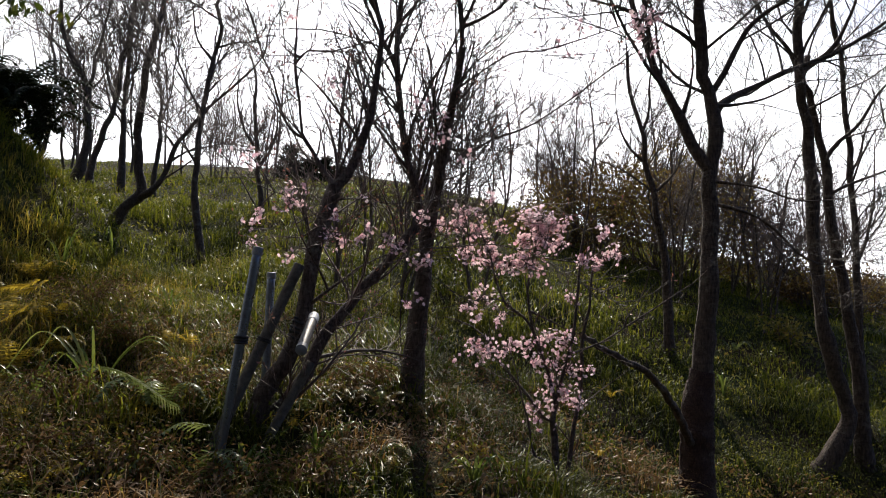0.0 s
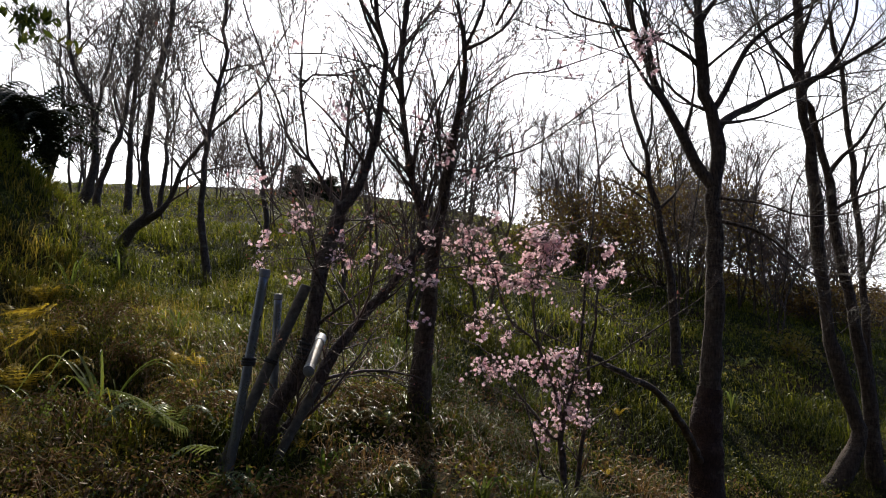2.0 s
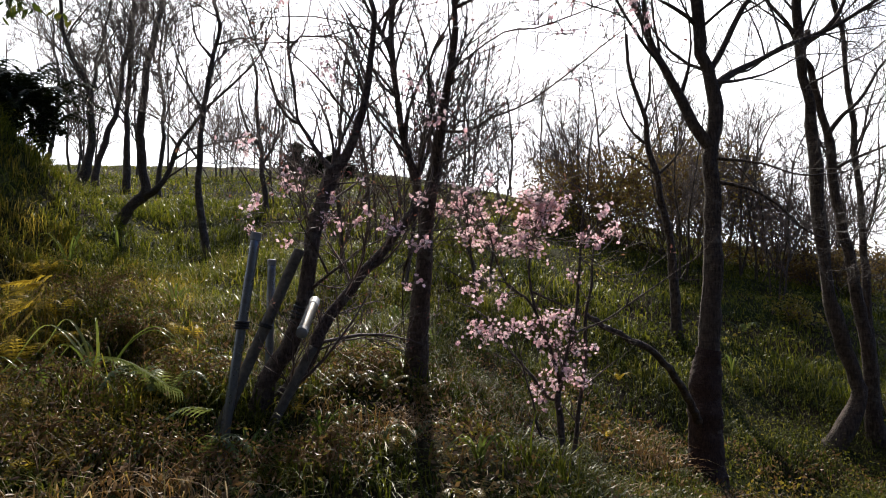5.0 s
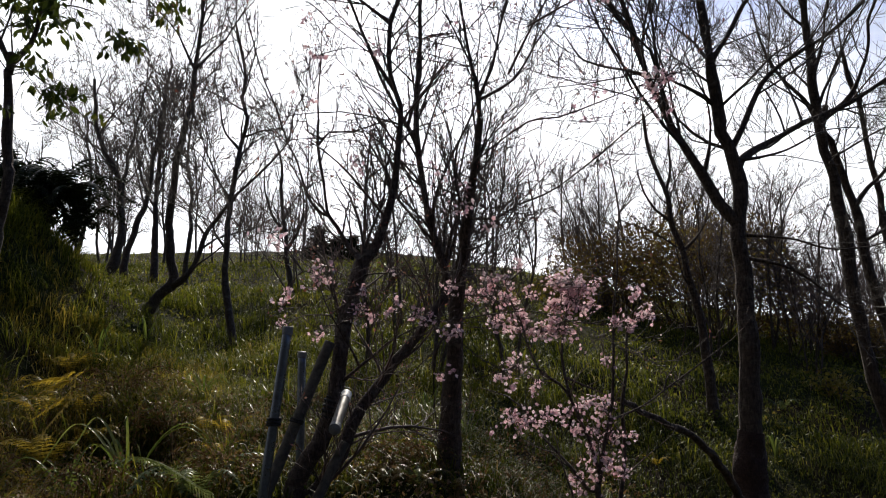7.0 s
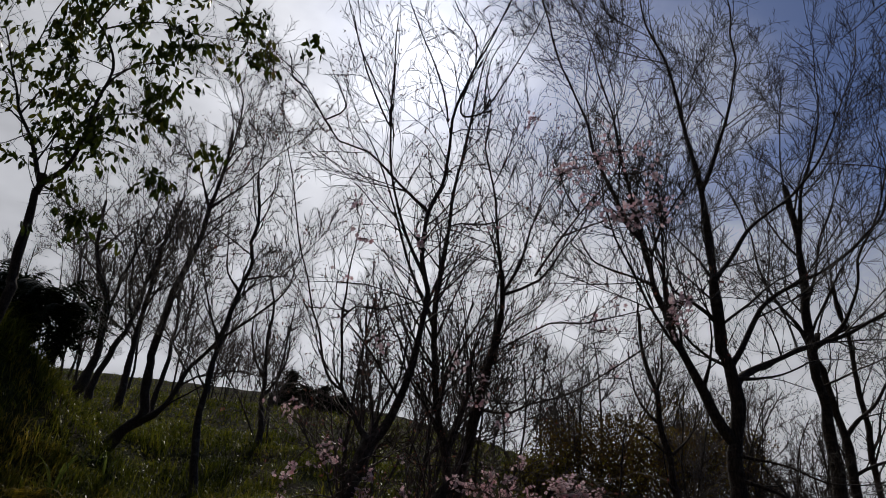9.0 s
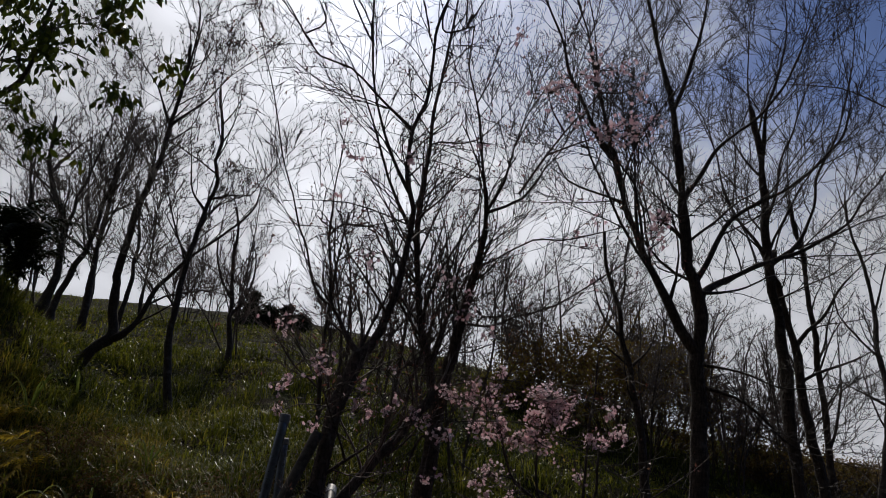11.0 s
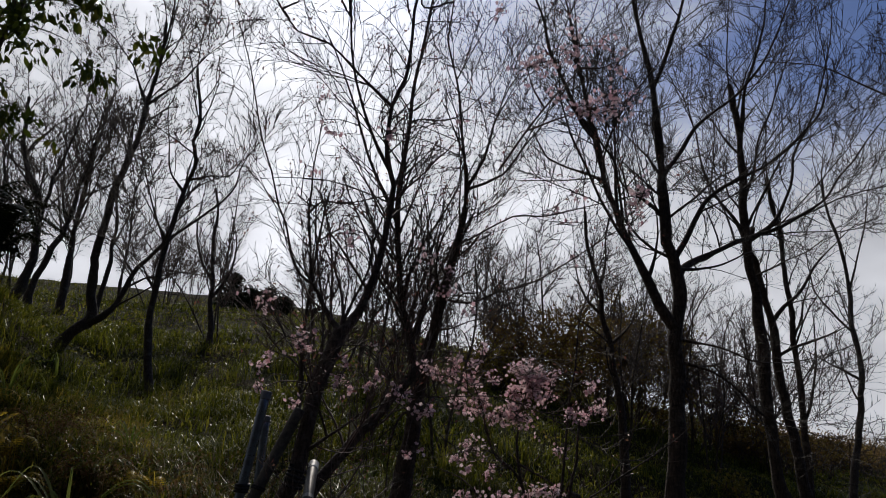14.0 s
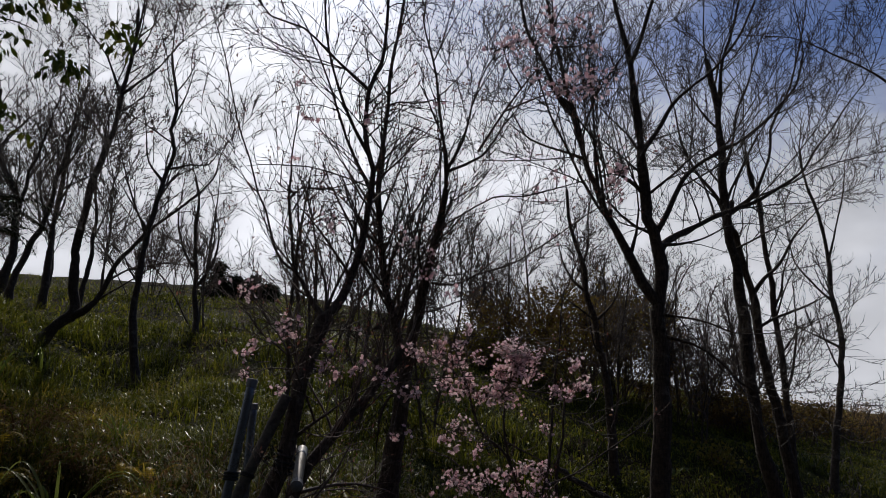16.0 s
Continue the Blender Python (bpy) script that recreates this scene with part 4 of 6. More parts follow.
limbs.append((0.025, 0.006, [(-0.33, 4.70, 2.92), (-0.45, 4.70, 3.26), (-0.57, 4.70, 3.60), (-0.71, 4.70, 4.00), (-0.85, 4.70, 4.32), (-0.99, 4.70, 4.55)]))
limbs.append((0.02, 0.006, [(-0.33, 4.70, 3.05), (-0.26, 4.70, 3.50), (-0.24, 4.70, 3.77), (-0.07, 4.70, 3.79), (0.09, 4.70, 3.82), (0.26, 4.70, 4.00)]))
stems, stem_tips = traced_tree("cherry_tree", "slender twin-stemmed cherry tree with sparse pale blossoms", limbs, 32, BARK_CHERRY, TWIG, CHERRY, every=0.105, reach=(0.35, 1.0), levels=2, bare=0.7, category="cherry tree", thick=0.86, slim=0.82)


def blossom_twigs(tree, rng, spots, anchor, singles=300):
    """Flowers round given centres, on spurs that run back to the nearest limb."""
    base = np.array(tree.location)
    flowers, wood = [], Wood()
    for centre, spread, number in spots:
        centre = np.array(centre) - base
        near = anchor[np.linalg.norm(anchor - centre, axis=1).argmin()]
        gap = np.linalg.norm(near - centre)
        if 0.03 < gap < 1.2:
            line = curve([near, near + (centre - near) * 0.55 + np.array([0, 0, 0.03]), centre], 0.06)
            wood.tube(line, np.linspace(0.004, 0.002, len(line)), 4)
        ends = []
        for _ in range(max(4, number // 3)):
            tip = centre + rng.normal(size=3) * np.array(spread) * 0.75
            line = np.array([centre, centre + (tip - centre) * 0.5 + rng.normal(size=3) * 0.012, tip])
            wood.tube(line, (0.0026, 0.002, 0.0013), 3)
            ends += [line[1] + (line[2] - line[1]) * f for f in rng.uniform(0, 1.1, 9)]
        ends = np.array(ends)[rng.permutation(len(ends))[:number]]
        flowers.append(ends + rng.normal(size=ends.shape) * 0.015)
    flowers = np.concatenate(flowers)
    flowers = flowers[rng.permutation(len(flowers))]
    tagged(wood.make("spur", TWIG_RED, tree), kind="stuff")
    blossoms(tree, flowers, rng, singles=singles)
    tagged(leaves("bud", BUD, tree, flowers[::5], 0.018, rng, 1, 0.02, -0.2, 0.5), kind="stuff")


def limb_points(tree):
    """Points on the limbs of a tree, in its own space."""
    out = []
    for part_ in tree.children:
        if part_.name.split(".")[0] in ("trunk", "limb"):
            me = part_.data
            co = np.empty(len(me.vertices) * 3, np.float32)
            me.vertices.foreach_get("co", co)
            out.append(co.reshape(-1, 3)[::3])
    return np.vstack(out)


rng = np.random.default_rng(5)
# ---- the small flowering cherry ----
SHRUB = style(gap=(1, 0.12, 0.2, 0.4), angle=(22, 50), thin=0.0015)
limbs = []
limbs.append((0.0322, 0.0161, [(0.72, 4.48, 0.13), (0.72, 4.48, 0.37), (0.70, 4.48, 0.56), (0.69, 4.48, 0.66), (0.72, 4.48, 0.75)]))
limbs.append((0.0138, 0.0057, [(0.70, 4.48, 0.64), (0.63, 4.48, 0.67), (0.54, 4.48, 0.80), (0.41, 4.48, 0.96), (0.33, 4.48, 1.07), (0.24, 4.48, 1.16)]))
limbs.append((0.0161, 0.0046, [(0.72, 4.48, 0.74), (0.66, 4.48, 0.96), (0.57, 4.48, 1.20), (0.55, 4.48, 1.45), (0.59, 4.48, 1.68), (0.61, 4.48, 1.90)]))
limbs.append((0.0138, 0.0046, [(0.72, 4.48, 0.73), (0.78, 4.48, 0.98), (0.83, 4.48, 1.16), (0.85, 4.48, 1.45), (0.87, 4.48, 1.71), (0.92, 4.48, 1.96), (0.95, 4.48, 2.21), (0.99, 4.48, 2.36)]))
limbs.append((0.0207, 0.0057, [(0.80, 4.54, 0.11), (0.82, 4.54, 0.36), (0.85, 4.54, 0.58), (0.89, 4.54, 0.83), (0.90, 4.54, 1.16), (0.95, 4.54, 1.37), (0.98, 4.54, 1.63), (1.07, 4.54, 1.71)]))
limbs.append((0.0092, 0.0046, [(0.68, 4.37, 0.37), (0.57, 4.37, 0.44), (0.53, 4.37, 0.58), (0.49, 4.37, 0.72), (0.48, 4.37, 0.86)]))
limbs.append((0.0115, 0.0046, [(0.56, 4.48, 1.20), (0.51, 4.48, 1.30), (0.41, 4.48, 1.37), (0.34, 4.48, 1.56), (0.31, 4.48, 1.71), (0.25, 4.48, 1.84), (0.24, 4.48, 1.93), (0.28, 4.48, 1.99)]))
limbs.append((0.0092, 0.0034, [(0.86, 4.48, 1.05), (1.00, 4.48, 1.14), (1.14, 4.48, 1.24), (1.32, 4.48, 1.36), (1.51, 4.48, 1.48), (1.59, 4.48, 1.52)]))
limbs.append((0.0069, 0.0034, [(1.14, 4.48, 1.24), (1.22, 4.48, 1.34), (1.29, 4.48, 1.45)]))
limbs.append((0.0092, 0.0034, [(0.59, 4.48, 1.68), (0.74, 4.48, 1.66), (0.90, 4.48, 1.65), (1.03, 4.48, 1.67), (1.14, 4.48, 1.73)]))
limbs.append((0.008, 0.0034, [(0.59, 4.48, 1.65), (0.44, 4.48, 1.63), (0.28, 4.48, 1.66), (0.11, 4.48, 1.68)]))
limbs.append((0.008, 0.0034, [(0.31, 4.48, 1.71), (0.17, 4.48, 1.81), (0.06, 4.48, 1.87), (-0.05, 4.48, 1.88)]))
limbs.append((0.0092, 0.0034, [(0.56, 4.60, 1.37), (0.66, 4.60, 1.29), (0.76, 4.60, 1.25), (0.87, 4.60, 1.19), (0.99, 4.60, 1.11)]))
limbs.append((0.0069, 0.0034, [(0.51, 4.43, 1.30), (0.38, 4.43, 1.40), (0.28, 4.43, 1.41), (0.16, 4.43, 1.40)]))
shrub, shrub_tips = traced_tree("cherry_sapling", "small many-stemmed cherry sapling covered in pink blossom", limbs, 33, BARK_CHERRY, TWIG_RED, SHRUB, every=0.14, reach=(0.15, 0.42), levels=1, bare=0.6, category="cherry sapling", flare=1.15)
SHRUB_SPOTS = []
SHRUB_SPOTS.append(((0.62, 4.48, 1.93), (0.077, 0.084, 0.061), 142))
SHRUB_SPOTS.append(((0.69, 4.48, 1.88), (0.058, 0.063, 0.046), 71))
SHRUB_SPOTS.append(((0.55, 4.48, 1.94), (0.048, 0.053, 0.038), 61))
SHRUB_SPOTS.append(((0.64, 4.48, 1.80), (0.086, 0.095, 0.069), 153))
SHRUB_SPOTS.append(((0.52, 4.48, 1.78), (0.048, 0.053, 0.038), 57))
SHRUB_SPOTS.append(((0.74, 4.48, 1.78), (0.048, 0.053, 0.038), 52))
SHRUB_SPOTS.append(((0.55, 4.48, 1.65), (0.096, 0.106, 0.077), 166))
SHRUB_SPOTS.append(((0.43, 4.48, 1.63), (0.062, 0.069, 0.050), 81))
SHRUB_SPOTS.append(((0.31, 4.48, 1.72), (0.058, 0.063, 0.046), 61))
SHRUB_SPOTS.append(((0.22, 4.48, 1.84), (0.058, 0.063, 0.046), 71))
SHRUB_SPOTS.append(((0.08, 4.48, 1.88), (0.058, 0.063, 0.046), 66))
SHRUB_SPOTS.append(((-0.01, 4.48, 1.89), (0.029, 0.032, 0.023), 23))
SHRUB_SPOTS.append(((0.16, 4.48, 1.70), (0.062, 0.069, 0.050), 71))
SHRUB_SPOTS.append(((0.28, 4.48, 1.65), (0.048, 0.053, 0.038), 47))
SHRUB_SPOTS.append(((0.78, 4.48, 1.89), (0.034, 0.037, 0.027), 34))
SHRUB_SPOTS.append(((0.90, 4.48, 1.65), (0.058, 0.063, 0.046), 52))
SHRUB_SPOTS.append(((0.99, 4.48, 1.63), (0.038, 0.042, 0.031), 34))
SHRUB_SPOTS.append(((1.09, 4.48, 1.70), (0.058, 0.063, 0.046), 61))
SHRUB_SPOTS.append(((1.03, 4.48, 1.83), (0.038, 0.042, 0.031), 34))
SHRUB_SPOTS.append(((0.25, 4.48, 1.42), (0.067, 0.074, 0.054), 61))
SHRUB_SPOTS.append(((0.16, 4.48, 1.36), (0.038, 0.042, 0.031), 25))
SHRUB_SPOTS.append(((0.38, 4.48, 1.28), (0.038, 0.042, 0.031), 23))
SHRUB_SPOTS.append(((0.21, 4.48, 1.30), (0.024, 0.026, 0.019), 11))
SHRUB_SPOTS.append(((0.20, 4.48, 1.11), (0.067, 0.074, 0.054), 66))
SHRUB_SPOTS.append(((0.29, 4.48, 1.07), (0.067, 0.074, 0.054), 71))
SHRUB_SPOTS.append(((0.40, 4.48, 1.10), (0.058, 0.063, 0.046), 49))
SHRUB_SPOTS.append(((0.54, 4.48, 1.12), (0.067, 0.074, 0.054), 52))
SHRUB_SPOTS.append(((0.66, 4.48, 1.16), (0.062, 0.069, 0.050), 52))
SHRUB_SPOTS.append(((0.78, 4.48, 1.14), (0.067, 0.074, 0.054), 62))
SHRUB_SPOTS.append(((0.60, 4.48, 1.02), (0.062, 0.069, 0.050), 44))
SHRUB_SPOTS.append(((0.72, 4.48, 1.02), (0.053, 0.058, 0.042), 34))
SHRUB_SPOTS.append(((0.82, 4.48, 0.96), (0.062, 0.069, 0.050), 45))
SHRUB_SPOTS.append(((0.66, 4.48, 0.89), (0.062, 0.069, 0.050), 49))
SHRUB_SPOTS.append(((0.78, 4.48, 0.83), (0.062, 0.069, 0.050), 49))
SHRUB_SPOTS.append(((0.69, 4.48, 0.76), (0.058, 0.063, 0.046), 44))
SHRUB_SPOTS.append(((0.85, 4.48, 0.75), (0.058, 0.063, 0.046), 37))
SHRUB_SPOTS.append(((0.57, 4.48, 0.73), (0.053, 0.058, 0.042), 32))
SHRUB_SPOTS.append(((0.60, 4.48, 0.64), (0.058, 0.063, 0.046), 34))
SHRUB_SPOTS.append(((0.82, 4.48, 1.43), (0.038, 0.042, 0.031), 20))
SHRUB_SPOTS.append(((0.94, 4.48, 0.95), (0.038, 0.042, 0.031), 17))
SHRUB_SPOTS.append(((0.11, 4.48, 1.97), (0.038, 0.042, 0.031), 37))
SHRUB_SPOTS.append(((0.30, 4.48, 2.05), (0.034, 0.037, 0.027), 23))
SHRUB_SPOTS.append(((0.24, 4.48, 1.94), (0.024, 0.026, 0.019), 18))
SHRUB_SPOTS.append(((0.39, 4.48, 1.87), (0.034, 0.037, 0.027), 28))
blossom_twigs(shrub, rng, SHRUB_SPOTS, limb_points(shrub))
CHERRY_SPOTS = []
CHERRY_SPOTS.append(((-0.81, 3.70, 1.98), (0.062, 0.069, 0.050), 29))
CHERRY_SPOTS.append(((-0.82, 3.70, 1.93), (0.048, 0.053, 0.038), 19))
CHERRY_SPOTS.append(((-0.74, 3.70, 2.01), (0.034, 0.037, 0.027), 8))
CHERRY_SPOTS.append(((-0.97, 3.70, 1.88), (0.038, 0.042, 0.031), 15))
CHERRY_SPOTS.append(((-1.01, 3.70, 1.84), (0.034, 0.037, 0.027), 12))
CHERRY_SPOTS.append(((-1.01, 3.70, 1.71), (0.043, 0.048, 0.035), 19))
CHERRY_SPOTS.append(((-0.82, 3.70, 1.65), (0.048, 0.053, 0.038), 17))
CHERRY_SPOTS.append(((-0.58, 3.70, 1.88), (0.038, 0.042, 0.031), 12))
CHERRY_SPOTS.append(((-0.58, 3.70, 1.81), (0.048, 0.053, 0.038), 19))
CHERRY_SPOTS.append(((-0.59, 3.70, 1.73), (0.058, 0.063, 0.046), 22))
CHERRY_SPOTS.append(((-0.52, 3.70, 1.74), (0.038, 0.042, 0.031), 12))
CHERRY_SPOTS.append(((-0.43, 3.70, 1.77), (0.048, 0.053, 0.038), 17))
CHERRY_SPOTS.append(((-0.39, 3.70, 1.79), (0.038, 0.042, 0.031), 12))
CHERRY_SPOTS.append(((-0.28, 3.70, 1.73), (0.053, 0.058, 0.042), 19))
CHERRY_SPOTS.append(((-0.24, 3.70, 1.71), (0.038, 0.042, 0.031), 10))
CHERRY_SPOTS.append(((-0.43, 3.70, 1.97), (0.029, 0.032, 0.023), 6))
CHERRY_SPOTS.append(((-1.04, 3.60, 2.20), (0.058, 0.063, 0.046), 15))
CHERRY_SPOTS.append(((-1.03, 3.60, 2.14), (0.048, 0.053, 0.038), 11))
CHERRY_SPOTS.append(((-0.86, 3.60, 2.95), (0.048, 0.053, 0.038), 6))
CHERRY_SPOTS.append(((-0.56, 3.60, 2.57), (0.043, 0.048, 0.035), 7))
blossom_twigs(cherry, rng, CHERRY_SPOTS, limb_points(cherry))
STEM_SPOTS = []
STEM_SPOTS.append(((-0.12, 3.90, 1.87), (0.038, 0.042, 0.031), 20))
STEM_SPOTS.append(((-0.11, 3.90, 1.64), (0.053, 0.058, 0.042), 34))
STEM_SPOTS.append(((-0.21, 3.90, 1.42), (0.058, 0.063, 0.046), 12))
STEM_SPOTS.append(((-0.14, 3.90, 2.51), (0.067, 0.074, 0.054), 20))
STEM_SPOTS.append(((-0.03, 3.90, 2.35), (0.067, 0.074, 0.054), 22))
STEM_SPOTS.append(((-0.01, 3.90, 2.43), (0.058, 0.063, 0.046), 14))
STEM_SPOTS.append(((0.15, 3.90, 2.23), (0.048, 0.053, 0.038), 14))
STEM_SPOTS.append(((-0.64, 3.90, 2.65), (0.058, 0.063, 0.046), 13))
STEM_SPOTS.append(((1.18, 3.90, 3.04), (0.077, 0.084, 0.061), 36))
STEM_SPOTS.append(((1.23, 3.90, 3.03), (0.048, 0.053, 0.038), 17))
STEM_SPOTS.append(((1.13, 3.90, 2.93), (0.038, 0.042, 0.031), 11))
STEM_SPOTS.append(((1.19, 3.90, 2.86), (0.038, 0.042, 0.031), 11))
STEM_SPOTS.append(((1.13, 3.90, 2.82), (0.029, 0.032, 0.023), 8))
STEM_SPOTS.append(((0.76, 3.90, 2.59), (0.024, 0.026, 0.019), 6))
STEM_SPOTS.append(((0.72, 3.90, 2.80), (0.029, 0.032, 0.023), 7))
STEM_SPOTS.append(((0.79, 3.90, 2.96), (0.029, 0.032, 0.023), 7))
STEM_SPOTS.append(((0.63, 3.90, 2.85), (0.019, 0.021, 0.015), 6))
STEM_SPOTS.append(((0.11, 3.90, 1.93), (0.048, 0.053, 0.038), 17))
STEM_SPOTS.append(((0.62, 3.30, 3.66), (0.096, 0.106, 0.077), 61))
STEM_SPOTS.append(((0.56, 3.30, 3.59), (0.067, 0.074, 0.054), 32))
STEM_SPOTS.append(((0.35, 3.30, 3.50), (0.086, 0.095, 0.069), 54))
STEM_SPOTS.append(((0.43, 3.30, 3.54), (0.048, 0.053, 0.038), 22))
STEM_SPOTS.append(((0.85, 3.30, 3.56), (0.067, 0.074, 0.054), 29))
STEM_SPOTS.append(((0.77, 3.30, 3.35), (0.062, 0.069, 0.050), 32))
STEM_SPOTS.append(((0.68, 3.30, 3.28), (0.077, 0.084, 0.061), 47))
STEM_SPOTS.append(((0.88, 3.30, 3.32), (0.077, 0.084, 0.061), 40))
STEM_SPOTS.append(((0.62, 3.30, 3.25), (0.048, 0.053, 0.038), 18))
STEM_SPOTS.append(((0.48, 3.30, 3.29), (0.048, 0.053, 0.038), 16))
STEM_SPOTS.append(((0.76, 3.30, 3.26), (0.058, 0.063, 0.046), 22))
STEM_SPOTS.append(((0.82, 3.30, 3.69), (0.043, 0.048, 0.035), 14))
STEM_SPOTS.append(((0.96, 3.30, 2.78), (0.058, 0.063, 0.046), 36))
STEM_SPOTS.append(((-0.75, 3.30, 3.22), (0.048, 0.053, 0.038), 11))
STEM_SPOTS.append(((-0.69, 3.30, 3.03), (0.048, 0.053, 0.038), 11))
STEM_SPOTS.append(((-0.42, 3.30, 3.05), (0.048, 0.053, 0.038), 11))
STEM_SPOTS.append(((-0.02, 3.30, 3.16), (0.038, 0.042, 0.031), 9))
STEM_SPOTS.append(((0.18, 3.30, 3.85), (0.048, 0.053, 0.038), 11))
blossom_twigs(stems, rng, STEM_SPOTS, limb_points(stems))


def overhead_spray():
    """The twigs that bear the high blossoms."""
    wood = Wood()
    base = np.array(stems.location)
    for r, points in [
        (0.009, [(0.29, 3.90, 3.11), (0.43, 3.75, 3.32), (0.55, 3.60, 3.47), (0.68, 3.45, 3.61), (0.72, 3.30, 3.75)]),
        (0.007, [(0.39, 3.60, 3.25), (0.57, 3.52, 3.31), (0.71, 3.45, 3.34), (0.84, 3.38, 3.36), (0.95, 3.30, 3.35)]),
        (0.006, [(0.48, 3.50, 3.36), (0.39, 3.43, 3.46), (0.35, 3.37, 3.54), (0.30, 3.30, 3.60)]),
        (0.006, [(0.66, 3.40, 3.58), (0.77, 3.37, 3.57), (0.86, 3.33, 3.60), (0.95, 3.30, 3.66)]),
    ]:
        line = curve(np.array(points) - base, 0.05)
        wood.tube(line, np.linspace(r, 0.002, len(line)), 5)
    wood.make("limb", TWIG_RED, stems)


overhead_spray()

def shoots(tree, lines):
    """Long straight whips that rise out of a crown, with a few knots."""
    anchor, base, r = limb_points(tree), np.array(tree.location), np.random.default_rng(37)
    for points in lines:
        pts = np.array(points) - base
        below = anchor[anchor[:, 2] < pts[0][2] - 0.02]
        near = below[np.linalg.norm(below - pts[0], axis=1).argmin()]
        if np.linalg.norm(near - pts[0]) < 0.35:
            pts = np.vstack([near, pts])
        line = curve(pts, 0.05)
        wood = Wood()
        knots = 1 + 0.3 * (r.uniform(size=len(line)) > 0.7)
        wood.tube(line + r.normal(size=line.shape) * 0.0015, np.linspace(0.007, 0.0032, len(line)) * knots, 5, point=True)
        for i in range(4, len(line) - 1, 5):
            w = side_way(unit(line[i + 1] - line[i]), 35, r, 0.1)
            wood.tube(np.array([line[i], line[i] + w * 0.015, line[i] + w * 0.03]), (0.003, 0.003, 0.001), 3, point=True)
        wood.make("limb", TWIG, tree)


shoots(cherry, [
    [(-0.73, 4.00, 4.20), (-0.90, 4.00, 4.57), (-1.01, 4.00, 4.90), (-1.09, 4.00, 5.14), (-1.15, 4.00, 5.36)],
    [(-0.71, 4.00, 4.26), (-0.71, 4.00, 4.54), (-0.73, 4.00, 4.88), (-0.73, 4.00, 5.12)],
    [(-1.12, 4.00, 4.13), (-1.29, 4.00, 4.37), (-1.42, 4.00, 4.50), (-1.52, 4.00, 4.60)],
    [(-1.42, 4.00, 4.50), (-1.45, 4.00, 4.64), (-1.48, 4.00, 4.73)],
    [(-1.02, 4.00, 4.27), (-1.09, 4.00, 4.46), (-1.13, 4.00, 4.54)],
])
shoots(stems, [
    [(-0.23, 4.20, 4.43), (-0.11, 4.20, 4.94), (0.00, 4.20, 5.21), (0.10, 4.20, 5.46), (0.18, 4.20, 5.78)],
    [(-0.14, 4.20, 4.83), (-0.15, 4.20, 5.09), (-0.25, 4.20, 5.27), (-0.34, 4.20, 5.45), (-0.46, 4.20, 5.72)],
    [(-0.06, 4.20, 4.49), (-0.03, 4.20, 4.89), (0.11, 4.20, 5.19)],
    [(-0.05, 4.20, 4.47), (0.12, 4.20, 4.80), (0.31, 4.20, 5.23), (0.41, 4.20, 5.52)],
    [(-0.31, 4.20, 4.35), (-0.36, 4.20, 4.59), (-0.44, 4.20, 4.82), (-0.57, 4.20, 5.13), (-0.68, 4.20, 5.42), (-0.75, 4.20, 5.67)],
])
# tiny unopened leaf buds along the sparse twigs
for tree, ends in ((cherry, cherry_tips), (stems, stem_tips)):
    pick = [p for p, w in ends]
    leaves("bud", BUD, tree, [pick[i] for i in rng.permutation(len(pick))[: len(pick) // 4]], 0.024, rng, 2, 0.012, 0.2, 0.4, "stuff")


# ---- leafy tree at the bank ----
limbs = []
limbs.append((0.075, 0.04, [(-5.35, 7.30, 2.00)] + [(-4.85, 7.00, 3.52), (-4.84, 7.00, 3.77), (-4.85, 7.00, 4.34), (-4.88, 7.00, 4.84), (-4.88, 7.00, 4.80), (-4.87, 7.00, 5.03)]))
limbs.append((0.035, 0.008, [(-4.87, 7.00, 4.98), (-4.62, 6.94, 5.12), (-4.48, 6.89, 5.50), (-4.39, 6.83, 6.01), (-4.33, 6.77, 6.46), (-4.52, 6.71, 6.85), (-4.76, 6.66, 7.11), (-4.93, 6.60, 7.52)]))
limbs.append((0.03, 0.008, [(-4.89, 7.00, 4.98), (-5.11, 7.00, 5.46), (-5.39, 7.00, 5.90), (-5.63, 7.00, 6.44), (-5.92, 7.00, 7.09)]))
limbs.append((0.016, 0.004, [(-4.51, 6.70, 6.84), (-4.18, 6.62, 6.90), (-3.74, 6.54, 6.89), (-3.35, 6.46, 6.70), (-2.86, 6.38, 6.60), (-2.43, 6.30, 6.51)]))
limbs.append((0.016, 0.004, [(-4.30, 6.70, 6.17), (-3.94, 6.57, 6.26), (-3.55, 6.43, 6.23), (-3.22, 6.30, 6.05)]))
limbs.append((0.014, 0.004, [(-4.32, 6.70, 5.68), (-3.93, 6.60, 5.65), (-3.55, 6.50, 5.54), (-3.13, 6.40, 5.44)]))
limbs.append((0.014, 0.004, [(-4.49, 6.90, 5.51), (-4.22, 6.80, 5.45), (-3.96, 6.70, 5.34), (-3.70, 6.60, 5.20)]))
limbs.append((0.014, 0.004, [(-4.67, 6.60, 7.03), (-4.29, 6.50, 7.32), (-3.73, 6.40, 7.35), (-2.97, 6.30, 7.01), (-2.64, 6.20, 6.71)]))
limbs.append((0.012, 0.004, [(-4.88, 7.00, 4.90), (-4.66, 7.00, 4.82), (-4.48, 7.00, 4.69), (-4.29, 7.00, 4.60)]))
